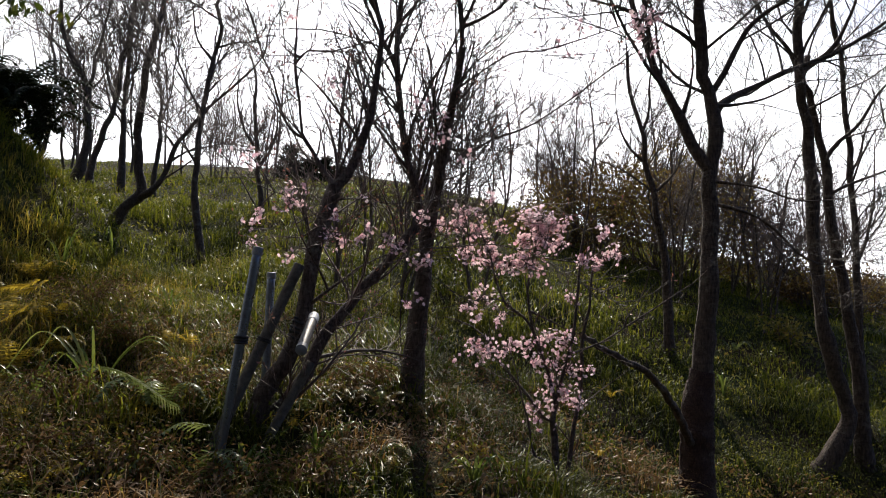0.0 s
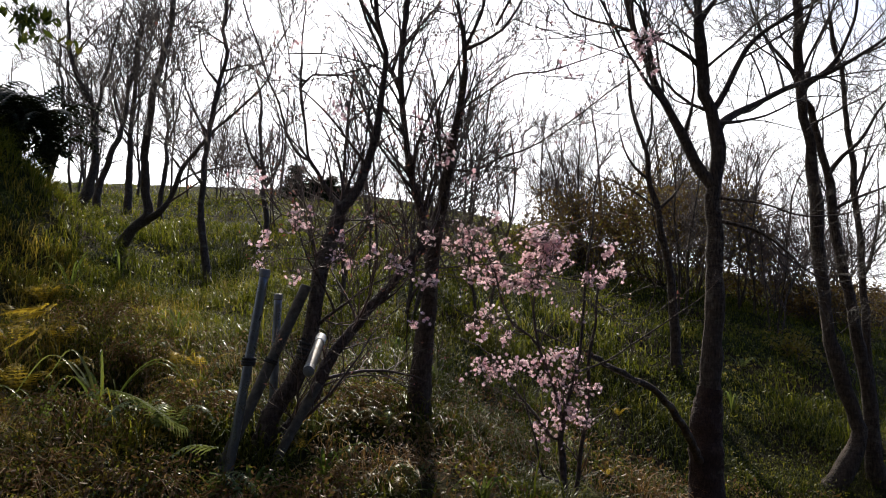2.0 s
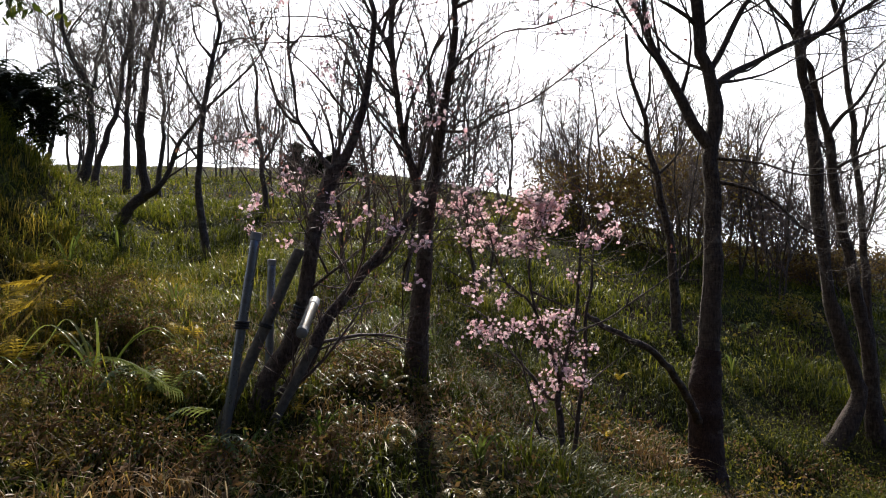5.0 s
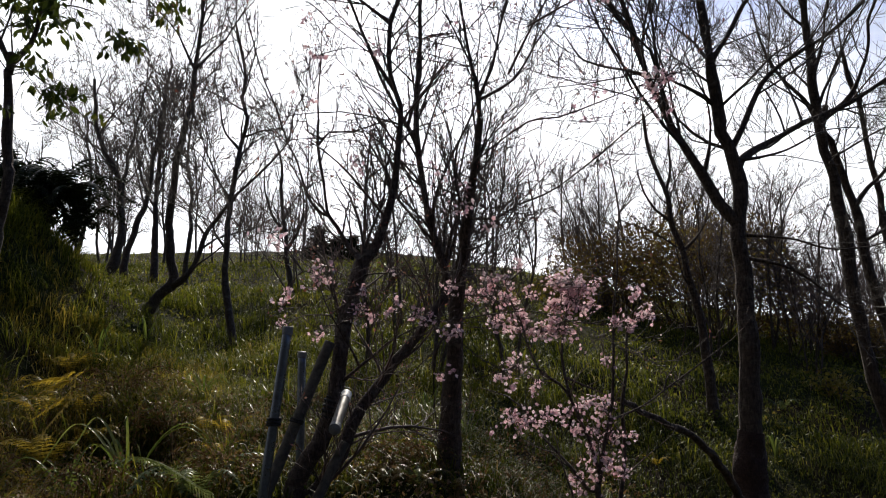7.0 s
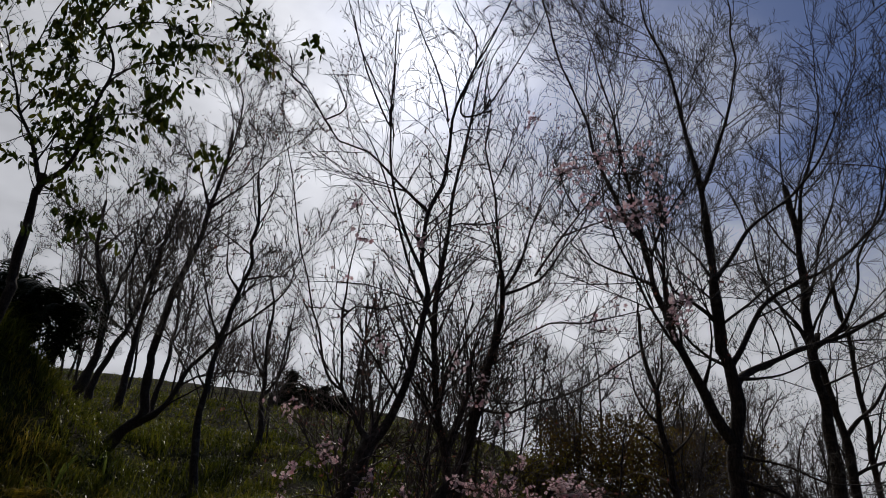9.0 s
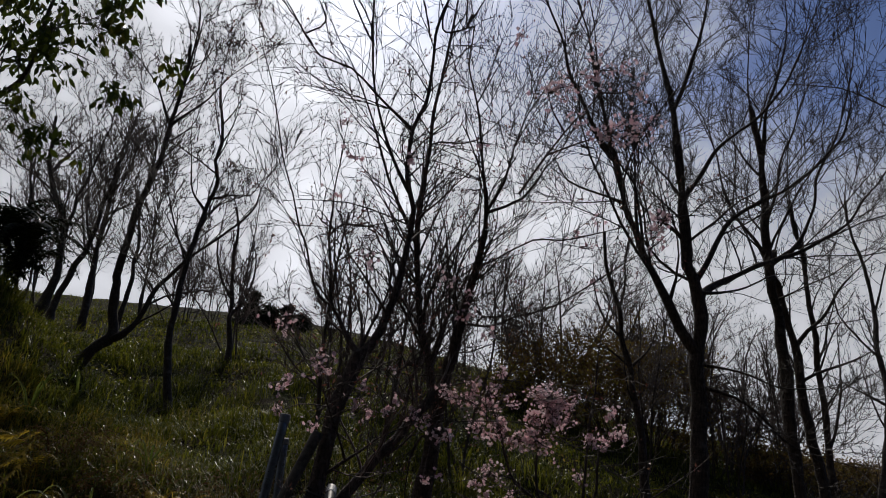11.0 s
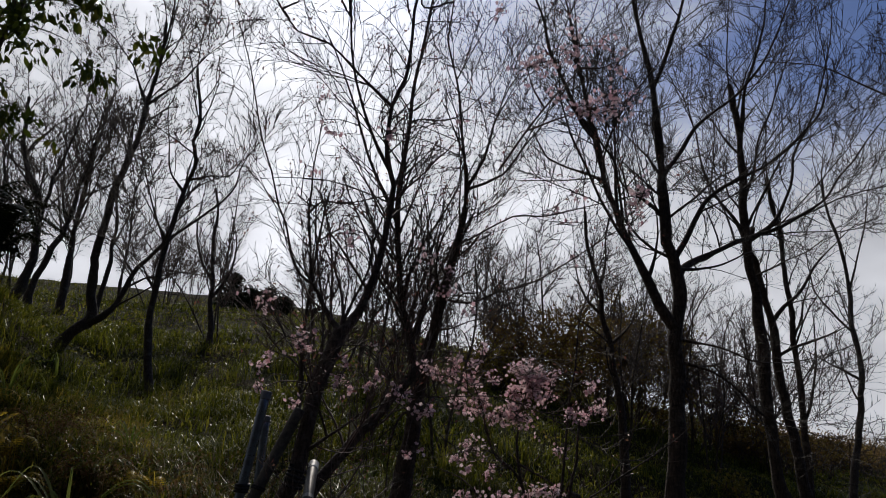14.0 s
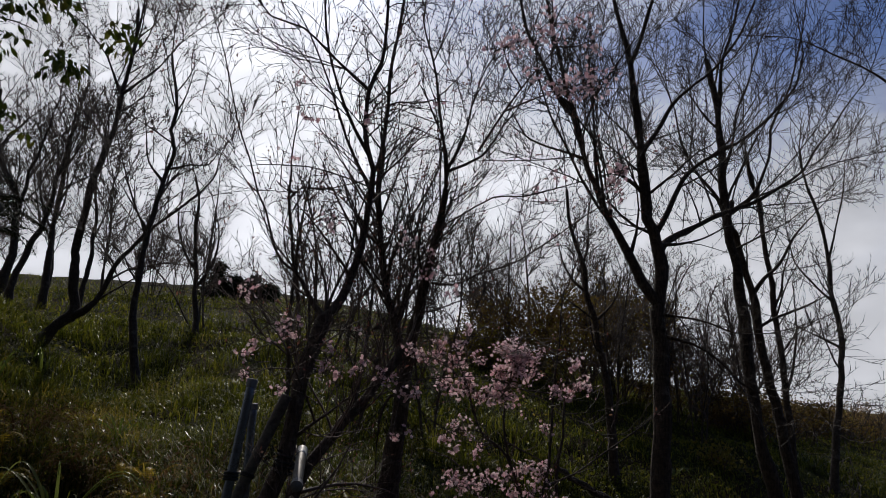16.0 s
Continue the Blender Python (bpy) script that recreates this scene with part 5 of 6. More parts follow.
limbs.append((0.012, 0.004, [(-5.33, 7.00, 5.82), (-5.18, 7.00, 6.23), (-5.05, 7.00, 6.49), (-5.11, 7.00, 6.99)]))
limbs.append((0.014, 0.004, [(-5.63, 7.00, 6.44), (-5.38, 6.88, 6.69), (-5.21, 6.75, 7.03), (-4.97, 6.62, 7.37), (-4.64, 6.50, 7.63)]))
limbs.append((0.014, 0.004, [(-4.57, 6.80, 6.92), (-4.45, 6.63, 7.16), (-4.16, 6.47, 7.38), (-3.73, 6.30, 7.52)]))
leaf_tree, leaf_tips = traced_tree("leafy_tree", "small broadleaf tree with drooping green leaves on the bank", limbs, 41, every=0.11, reach=(0.3, 0.8), levels=1, bare=0.85, category="tree", kind=style(up=-0.05, rise=-0.15, gap=(1, 0.12, 0.2, 0.4)))


def hanging_leaves(parent, ends, r, length, singles=300, per=5):
    """Pointed leaves hanging in bunches from twig ends: the first ones singly, the rest as one mass."""
    shape = np.array([(0, 0, 0), (0.17, 0, 0.34), (0.2, 0.03, 0.6), (0, 0.1, 1.0), (-0.2, 0.03, 0.6), (-0.17, 0, 0.34), (0, -0.05, 0.5)]) * length
    faces = np.array([(0, 1, 6), (1, 2, 6), (2, 3, 6), (3, 4, 6), (4, 5, 6), (5, 0, 6)])
    model = mesh_object("leaf", shape, faces, LEAF_TREE, parent)
    data, verts, rest, count = model.data, [], [], 0
    bpy.data.objects.remove(model)
    order = r.permutation(len(ends))
    for number, k in enumerate(order):
        for q in range(per):
            way = unit(np.array([r.normal() * 0.7, r.normal() * 0.7, -1.0 + r.normal() * 0.25]))
            m = Matrix.Translation(Vector(ends[k] + r.normal(size=3) * 0.045)) @ Vector(way).to_track_quat("Z", "Y").to_matrix().to_4x4() @ pose(0, 0, 0, 0, 0, r.uniform(0, 360)) @ Matrix.Scale(r.uniform(0.6, 1.2), 4)
            if number * per + q < singles:
                ob = new("leaf", data)
                ob.parent, ob.matrix_basis = parent, m
            else:
                a = np.array(m)
                verts.append(shape @ a[:3, :3].T + a[:3, 3])
                rest.append(faces + count)
                count += 7
    tagged(mesh_object("foliage", np.concatenate(verts), np.concatenate(rest), LEAF_TREE, parent), kind="stuff")


hanging_leaves(leaf_tree, [p for p, w in leaf_tips if rng.uniform() < 0.5], rng, 0.125, per=9)



def frond_leaf(line, across, reach):
    """The leaflets of one frond: narrow saw-edged blades in two rows along the rib, short at both ends."""
    verts, faces, n = [], [], len(line)
    step = np.linalg.norm(line[1] - line[0])
    for i in range(2, n - 1):
        f = i / n
        w = unit(line[i + 1] - line[i])
        long = reach * min(1, f * 4 + 0.25) * (1.02 - f) ** 0.75
        for s in (-1, 1):
            way = unit(across * s + w * 0.4)
            b = len(verts)
            for q in range(7):
                g = q / 6
                p = line[i] + way * long * g - np.array([0, 0, long * 0.3 * g * g])
                half = step * (0.5 if q % 2 else 0.22) * (1.05 - g)
                verts += [p - w * half, p + w * half]
            faces += [(b + 2 * q, b + 2 * q + 1, b + 2 * q + 3, b + 2 * q + 2) for q in range(6)]
    return verts, faces


# ---- evergreen mass at the edge of the bank ----
def evergreen(at, size, seed, label, fronds=90, flat=0.35, mat=LEAF_DARK, name="evergreen_bush", low=0.1, drooping=0):
    r = np.random.default_rng(seed)
    bush = thing(name, label, "bush", "", at)
    wood, spots = Wood(), []
    for k in range(fronds):
        turn, rise = r.uniform(0, 2 * math.pi), r.uniform(low, 1.0)
        out = np.array([math.cos(turn), math.sin(turn), 0]) * size[0] * r.uniform(0.4, 1.0) * math.sqrt(max(0.05, 1 - 0.75 * rise**2))
        z = size[1] * rise
        line = curve([(0, 0, z * 0.3), out * 0.45 + np.array([0, 0, z * 0.95]), out + np.array([0, 0, z - flat * size[1] * r.uniform(0.1, 0.5)])], 0.25)
        wood.tube(line, np.linspace(0.02, 0.004, len(line)) * size[0], 4)
        spots += list(line[len(line) // 3 :]) * 2
    tagged(wood.make("stem", TWIG, bush), kind="stuff")
    spots = np.array(spots)
    leaves("leaf", mat, bush, spots, 0.17 * size[0] ** 0.5, r, 4 if drooping else 7, 0.08 * size[0], 0.8, 0.34, "stuff")
    for k in range(drooping):
        turn = r.uniform(0, 2 * math.pi)
        out = np.array([math.cos(turn), math.sin(turn), 0])
        far, z = r.uniform(0.7, 1.15), size[1] * r.uniform(0.55, 1.02)
        line = curve([out * 0.1 + np.array([0, 0, z * 0.8]), out * far * 0.45 + np.array([0, 0, z + 0.08]), out * far * 0.8 + np.array([0, 0, z - 0.02]), out * far + np.array([0, 0, z - r.uniform(0.12, 0.35)])], 0.055)
        stalk = Wood()
        stalk.tube(line, np.linspace(0.009, 0.003, len(line)), 4)
        frond = stalk.make("frond", mat, bush)
        verts, faces = frond_leaf(line, unit(np.cross(out, (0, 0, 1))), 0.17)
        tagged(mesh_object("leaflet", verts, faces, mat, frond), kind="stuff")
    return bush


THICKET = [
    (-7.6, 9.8, 4.75, 0.6),
    (-7.0, 9.7, 4.7, 0.6),
    (-6.45, 9.6, 4.66, 0.5),
    (-6.0, 9.6, 4.55, 0.42),
    (-5.65, 9.7, 4.4, 0.32),
]
for k, (x, y, top, wide) in enumerate(THICKET):
    evergreen((x, y, height(x, y)), (wide, top - height(x, y)), 45 + k, "dark drooping evergreen bush on top of the bank", 40, 0.3, low=0.36, drooping=20)
for k, (x, y, w, h) in enumerate([(-5.75, 26.3, 0.7, 1.6), (-5.15, 26.8, 0.6, 1.15), (-4.5, 26.5, 0.6, 1.25), (-3.9, 27.0, 0.5, 0.95), (-6.25, 26.9, 0.4, 0.8)]):
    evergreen((x, y, height(x, y) - 0.2), (w, h), 52 + k, "dark pointed evergreen shrub on the hill crest", 70, 0.2)


# ---- brown and yellow bushes among the trees to the right ----
def leafy_bush(at, wide, tall, seed, label, mat, second=None, stems_=46, per=7, leaf=0.07):
    r = np.random.default_rng(seed)
    bush = thing("bush", label, "bush", "bushes under the trees", at)
    wood, tips = Wood(), []
    kind = style(wobble=0.12, rise=0.15, gap=(1, 0.16, 0.26, 0.4), angle=(25, 60), thin=0.003, up=0.1)
    for k in range(stems_):
        turn, far = r.uniform(0, 2 * math.pi), math.sqrt(r.uniform(0, 1))
        foot = np.array([math.cos(turn), math.sin(turn), 0]) * wide * far * 0.75
        foot[2] = height(at[0] + foot[0], at[1] + foot[1]) - at[2]
        way = unit(np.array([foot[0], foot[1], 0]) * 0.5 / wide + np.array([0, 0, 1.0]) + r.normal(size=3) * 0.22)
        grow(wood, tips, foot, way, tall * (1.0 - 0.45 * far**2) * r.uniform(0.75, 1.05), 0.014, 2, r, kind)
    tagged(wood.make("stem", TWIG_RED, bush), kind="stuff")
    spots = np.array([p for p, w in tips])
    leaves("leaf", mat, bush, spots, leaf, r, per, 0.09, 0.3, 0.55, "stuff")
    if second:
        leaves("leaf", second, bush, spots[r.permutation(len(spots))[: len(spots) // 3]], leaf, r, 2, 0.06, 0.3, 0.55, "stuff")
    return bush


for k, (x, y, w, h, mat, second, label) in enumerate([
    (4.6, 14.4, 1.25, 2.45, LEAF_BROWN, LEAF_YELLOW, "dense brown bush with scattered yellow leaves"),
    (3.1, 15.2, 1.1, 1.7, LEAF_BROWN, None, "dense brown leafless-looking bush"),
    (6.9, 14.8, 1.3, 1.0, LEAF_BROWN, LEAF_YELLOW, "brown and yellow bush under bare trees"),
    (7.4, 13.5, 1.0, 0.8, LEAF_BROWN, None, "low brown bush under bare trees"),
    (2.0, 14.5, 0.6, 0.9, LEAF_YELLOW, None, "small yellow-leaved bush on the hillside"),
    (5.0, 10.4, 0.4, 0.3, LEAF_YELLOW, LEAF_BROWN, "low yellow-green bush in the grass"),
    (9.0, 15.5, 1.4, 0.9, LEAF_BROWN, None, "low brown bush at the wood's edge"),
    (11.5, 17.0, 1.4, 0.8, LEAF_BROWN, LEAF_YELLOW, "low brown bush at the wood's edge"),
    (2.45, 5.3, 0.16, 0.3, LEAF_YELLOW, None, "tuft of yellow leaves at a tree's foot"),
    (10.6, 17.6, 1.3, 0.9, LEAF_DRY_HAZED, None, "low brown scrub on the falling edge of the hill, paled as by haze"),
    (12.2, 18.4, 1.4, 0.8, LEAF_DRY_HAZED, None, "low brown scrub on the falling edge of the hill, paled as by haze"),
    (13.8, 19.0, 1.4, 0.9, LEAF_DRY_HAZED, None, "low brown scrub on the falling edge of the hill, paled as by haze"),
    (15.6, 20.0, 1.5, 0.75, LEAF_DRY_HAZED, None, "low brown scrub on the falling edge of the hill, paled as by haze"),
]):
    leafy_bush((x, y, height(x, y)), w, h, 60 + k, label, mat, second, 46 if w > 0.5 else 10, 6, 0.07 if y > 8 else 0.035)


# ---- the wood behind: a few kinds of bare tree, each copied ----
def wild_tree(seed, tall, stems_, label, twig=TWIG_HAZED):
    r = np.random.default_rng(seed)
    tree = thing("bare_tree", label, "tree", "far bare trees")
    crown, tips = Wood(), []
    kind = style(gap=(1, 0.092, 0.155, 0.33), angle=(24, 58), thin=0.005, wobble=0.12, up=0.12, rise=0.4)
    for s in range(stems_):
        trunk = Wood()
        lean = np.array([r.normal() * 0.16, r.normal() * 0.1, 1.0])
        pts = [np.array([r.normal() * 0.1 * (stems_ > 1), r.normal() * 0.1 * (stems_ > 1), -0.15])]
        for k in range(5):
            lean = unit(lean + r.normal(size=3) * 0.13 + np.array([0, 0, 0.08]))
            pts.append(pts[-1] + lean * tall * 0.17)
        line = curve(pts, 0.3)
        radii = np.linspace(0.0085 * tall / stems_**0.3, 0.012, len(line))
        trunk.tube(line, radii, 7)
        trunk.make("trunk", BARK_HAZED, tree)
        for g in np.sort(r.uniform(0.22, 1.0, int(21 / stems_**0.6))):
            i = min(int(g * (len(line) - 1)), len(line) - 2)
            grow(crown, tips, line[i], side_way(unit(line[i + 1] - line[i]), r.uniform(30, 65), r, 0.2), tall * r.uniform(0.16, 0.36) * (1.15 - 0.6 * g), max(0.008, radii[i] * 0.5), 2, r, kind)
    crown.make("crown", twig, tree, "fine bare twigs")
    return tree


kinds = [wild_tree(71, 5.2, 1, "bare grey tree in the wood behind"), wild_tree(72, 4.6, 2, "bare twin-stemmed tree in the wood behind"),
         wild_tree(73, 5.6, 1, "tall bare tree in the wood behind"), wild_tree(74, 3.6, 3, "low many-stemmed bare reddish tree", TWIG_WOOD), wild_tree(75, 4.2, 1, "slim bare tree in the wood behind", TWIG_WOOD)]


def wood_row(spots, seed):
    r = np.random.default_rng(seed)
    for x, y, k, s in spots:
        x, y = x + r.normal() * 0.3, y + r.normal() * 0.4
        m = pose(x, y, height(x, y) - 0.05, r.normal() * 3, r.normal() * 3, r.uniform(0, 360)) @ Matrix.Scale(s * r.uniform(0.92, 1.08), 4)
        t = copy_thing(kinds[k], m)
        t.matrix_basis = m


r2 = np.random.default_rng(80)
spots = []
for x in np.arange(1.2, 14.0, 0.75):      # behind the bushes to the right
    spots.append((x, r2.uniform(15, 19), int(r2.integers(0, 5)), r2.uniform(0.62, 0.9)))
for x in np.arange(2.5, 22.0, 1.2):
    spots.append((x, r2.uniform(20, 27), int(r2.integers(0, 5)), r2.uniform(0.8, 1.15)))
for x in np.arange(5.0, 12.0, 0.9):       # between the near trees to the right
    spots.append((x, 9.5 + 0.35 * x + r2.uniform(0, 2.5), int(r2.integers(0, 5)), r2.uniform(0.65, 0.9)))
for x in np.arange(-15.0, -4.0, 0.85):    # along the crest to the left
    spots.append((x, r2.uniform(19, 25), int(r2.integers(0, 5)), r2.uniform(0.8, 1.15)))
for x in np.arange(-3.2, 1.2, 1.1):       # in the middle
    spots.append((x, r2.uniform(11.5, 16), int(r2.integers(1, 5)), r2.uniform(0.7, 1.0)))
wood_row([s_ for s_ in spots if s_[0] / s_[1] < 0.5], 81)
wood_row([(6.6, 13.4, 3, 0.8), (7.6, 14.2, 0, 0.75), (8.3, 15.5, 3, 0.9), (9.9, 17.5, 3, 1.0), (10.6, 18.5, 3, 1.0), (8.8, 19.0, 1, 1.0), (7.2, 18.0, 3, 1.0), (3.6, 16.2, 0, 0.9), (4.3, 17.0, 2, 0.85), (5.0, 16.4, 1, 0.95), (5.7, 17.6, 0, 0.95), (6.3, 16.6, 2, 0.85), (3.0, 17.8, 4, 1.0), (7.0, 16.0, 4, 1.0)], 84)
wood_row([(9.3, 16.5, 4, 1.0)], 83)
# the trees at x 4.0 and 5.2 are added to shade the right slope
wood_row([(-1.05, 7.6, 1, 0.75), (-0.75, 8.2, 4, 0.85), (-0.2, 8.8, 3, 0.9), (4.0, 11.8, 1, 0.75), (5.2, 12.6, 1, 0.8), (5.5, 11.6, 3, 0.75), (-1.3, 11.0, 3, 1.0), (-0.3, 11.2, 3, 0.9)], 82)
for n_, k in enumerate(kinds):  # the first of each kind stands in the row too
    x, y = (-9.5, 4.0, 9.0, -6.9, 10.2)[n_], (21.0, 22.0, 20.0, 20.5, 22.0)[n_]
    k.location = (x, y, height(x, y) - 0.05)


# ---- the tree prop: pipes, poles, lashing ----
def rod(name, a, b, radius, mat, parent, sides=20, rounded=True, label="", hollow=False):
    """A round bar from a to b with eased ends."""
    a, b = np.array(a, float), np.array(b, float)
    n = 14
    f = np.linspace(0, 1, n)
    wood = Wood()
    line = a + (b - a) * f[:, None]
    radii = np.full(n, radius)
    if rounded:
        e = (b - a) / np.linalg.norm(b - a) * radius * 0.12
        line = np.vstack([a + e * 0.01, a + e, line[1:-1], b - e, b - e * 0.01, b - e * 0.005])
        radii = np.concatenate([[radius * 0.9, radius], radii[1:-1], [radius, radius * 0.9, 0.001]])
        line, radii = np.vstack([a + e * 0.005, line]), np.concatenate([[0.001], radii])
    wood.tube(line, radii, sides)
    return wood.make(name, mat, parent, label)


def ring(name, centre, way, radius, thick, mat, parent, label="", turns=1):
    """Turns of rope or a band round a bar."""
    centre, way = np.array(centre, float), unit(np.array(way, float))
    one = unit(np.cross(way, (0.3, 1, 0.2)))
    two = np.cross(way, one)
    t = np.linspace(0, 2 * math.pi * turns, 20 * turns + 1)
    line = centre + radius * (np.cos(t)[:, None] * one + np.sin(t)[:, None] * two) + way * (t / (2 * math.pi))[:, None] * thick * 1.9
    wood = Wood()
    wood.tube(line, np.full(len(line), thick), 7)
    return wood.make(name, mat, parent, label)


PIPE = [(-0.95, 3.58, 1.69), (-1.1, 3.5, 0.7)]
PIPE_B = [(-1.02, 4.15, 1.57), (-1.04, 4.05, 0.58)]
PROP = [(-0.81, 3.95, 1.62), (-1.22, 3.75, 0.65)]
STAKE = [(-0.74, 3.95, 1.07), (-0.98, 3.85, 0.62)]
BAR = [(-0.7, 3.8, 1.33), (-0.69, 3.42, 1.19)]
TIE = [(-1.03, 3.66, 1.2)]
LASH = [(-0.8, 3.93, 1.26)]

pipe = thing("steel_pipe", "upright galvanised steel pipe with grey cap bracing a tree", "pipe", "tree prop pipes", PIPE[1])
o = np.array(PIPE[1])
low = np.array(PIPE[1]) - o - (np.array(PIPE[0]) - o) * 0.15
rod("tube", low, np.array(PIPE[0]) - o, 0.0243, STEEL, pipe)
w = unit(np.array(PIPE[0]) - o)
rod("cap", np.array(PIPE[0]) - o - w * 0.035, np.array(PIPE[0]) - o + w * 0.008, 0.0275, CAP_GREY, pipe, label="grey plastic end cap")
c = np.array(TIE[0]) - o
c = w * float(c @ w)
ring("clamp", c, w, 0.03, 0.0075, ROPE, pipe, "black tie wound round the pipe", 3)

second = thing("steel_pipe", "shorter grey steel pipe behind the first beside a trunk", "pipe", "tree prop pipes", PIPE_B[1])
o = np.array(PIPE_B[1])
rod("tube", (np.array(PIPE_B[0]) - o) * -0.1, np.array(PIPE_B[0]) - o, 0.0243, STEEL, second)
w = unit(np.array(PIPE_B[0]) - o)
rod("cap", np.array(PIPE_B[0]) - o - w * 0.03, np.array(PIPE_B[0]) - o + w * 0.008, 0.027, CAP_GREY, second, label="grey plastic end cap")

prop = thing("wooden_prop", "weathered round wooden pole leaning against a cherry trunk", "pole", "tree prop poles", PROP[1])
o = np.array(PROP[1])
rod("pole", (np.array(PROP[0]) - o) * -0.06, np.array(PROP[0]) - o, 0.031, POLE_WOOD, prop)
w = unit(np.array(PROP[0]) - o)
ring("tie", w * (np.linalg.norm(np.array(PROP[0]) - o) * 0.56), w, 0.034, 0.006, ROPE, prop, "black rope tie", 2)

stake = thing("wooden_prop", "short brown wooden stake under a leaning trunk", "pole", "tree prop poles", STAKE[1])
o = np.array(STAKE[1])
rod("pole", (np.array(STAKE[0]) - o) * -0.1, np.array(STAKE[0]) - o, 0.027, POLE_WOOD, stake)

bar = thing("steel_crossbar", "short bright steel crossbar lashed to a cherry trunk", "pipe", "tree prop pipes", BAR[1])
o = np.array(BAR[1])
rod("tube", (0, 0, 0), np.array(BAR[0]) - o, 0.027, STEEL_BRIGHT, bar)
w = unit(np.array(BAR[0]) - o)
rod("cap", -w * 0.01, w * 0.03, 0.029, CAP_GREY, bar, label="grey end cap")
rod("cap", np.array(BAR[0]) - o - w * 0.07, np.array(BAR[0]) - o + w * 0.01, 0.029, CAP_PALE, bar, label="pale shiny end cap")

lash = thing("rope_lashing", "black rope lashing wound round the leaning cherry trunk", "rope", "", LASH[0])
for step in (-0.05, -0.02, 0.0, 0.03):
    ring("turn", (0.32 * step, 0.0, step), (0.32, -0.05 + step, 0.95), 0.053, 0.0075, ROPE, lash, "", 1)


# ---- grass, leaves and ferns ----
def scatter(count, r, near, far, wide=0.74, left=None):
    """Places in a wedge of the slope."""
    y = near + (far - near) * r.uniform(0, 1, count) ** 0.8
    x = r.uniform(-1, 1, count) * (wide * y + 0.9)
    clear = np.ones(count, bool)
    for u, v, s, k in PITS[1:]:
        clear &= (x - u) ** 2 + (y - v) ** 2 > (1.15 * s * (1 + 0.3 * np.sin(5 * x + 3 * y))) ** 2
    return x[clear], y[clear]


def patch_noise(x, y, size, seed):
    return np.array([noise.noise((a / size + seed, b / size, seed * 0.7)) for a, b in zip(x, y)])


def blades(name, label, x, y, tall, wide, r, mat, bend=0.5, tuft=1, spread=0.05):
    x, y, tall = np.repeat(x, tuft), np.repeat(y, tuft), np.repeat(tall, tuft)
    n = len(x)
    x, y = x + r.normal(size=n) * spread, y + r.normal(size=n) * spread
    root = np.stack([x, y, ground(x, y) - 0.01], -1)
    turn = r.uniform(0, 2 * math.pi, n)
    out = np.stack([np.cos(turn), np.sin(turn), 0 * turn], -1)
    across = np.stack([-np.sin(turn), np.cos(turn), 0 * turn], -1)
    tall = (tall * r.uniform(0.55, 1.25, n))[:, None]
    fall = (bend * r.uniform(0.2, 1.6, n))[:, None]
    half = (wide * r.uniform(0.6, 1.3, n))[:, None]
    up = np.array([0, 0, 1.0])
    mid = root + up * tall * 0.55 + out * tall * fall * 0.25
    high = root + up * tall * (0.92 - 0.2 * fall) + out * tall * fall * 0.7
    tip = root + up * tall * (1.0 - 0.42 * fall) + out * tall * fall * 1.15
    verts = np.stack([root - across * half, root + across * half, mid - across * half * 0.9, mid + across * half * 0.9,
                      high - across * half * 0.55, high + across * half * 0.55, tip], 1).reshape(-1, 3)
    i = np.arange(n)[:, None, None] * 7
    faces = (np.array([[0, 1, 3], [0, 3, 2], [2, 3, 5], [2, 5, 4], [4, 5, 6]])[None] + i).reshape(-1, 3)
    return tagged(mesh_object(name, verts, faces, mat), label, "grass", kind="stuff")


rg = np.random.default_rng(90)
x, y = scatter(12500, rg, 3.6, 9.0)
tuft = patch_noise(x, y, 0.9, 3)
keep = (tuft > -0.2 - 0.3 * (x > 0.5)) & (y > 4.15 - 0.25 * x + 0.8 * patch_noise(x, y, 0.8, 21))
tall = (0.13 + 0.17 * np.clip(tuft, -0.3, 1)) * np.clip(1 - 0.18 * x, 0.7, 1.1)
# sunlit left and tree-shaded right are painted by the choice of blade colour
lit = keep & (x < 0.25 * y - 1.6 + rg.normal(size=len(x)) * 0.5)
blades("grass", "long yellow-green grass on the near slope, coloured as sunlit", x[lit], y[lit], tall[lit], 0.0038, rg, GRASS_LIT, 1.05, 5, 0.05)
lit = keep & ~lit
blades("grass", "short green grass on the near slope, darkened as tree shade", x[lit], y[lit], tall[lit], 0.0038, rg, GRASS_SHADED, 1.05, 5, 0.06)
x, y = scatter(1000, rg, 3.6, 12)
tuft = patch_noise(x, y, 0.8, 31)
keep = tuft > 0.1 + 0.16 * np.clip(x + 0.4, 0, 2)
blades("grass", "tall arching tufts of grass", x[keep], y[keep], np.full(keep.sum(), 0.36), 0.0045, rg, GRASS_LIT, 0.95, 20, 0.06)
x, y = scatter(10500, rg, 7.5, 14)
tuft = patch_noise(x, y, 1.2, 5)
keep = tuft > -0.3 - 0.5 * (x > 1.2)
blades("grass", "long green grass on the middle of the slope", x[keep], y[keep], 0.12 + 0.2 * np.clip(tuft[keep], -0.25, 1), 0.006, rg, GRASS_LIT, 0.9, 4, 0.07)
x, y = scatter(7500, rg, 13, 31, 0.8)
tuft = patch_noise(x, y, 2.0, 6)
blades("grass", "grass up to the crest of the hill", x, y, 0.15 + 0.12 * tuft, 0.011, rg, GRASS_LIT, 0.8, 3, 0.12)
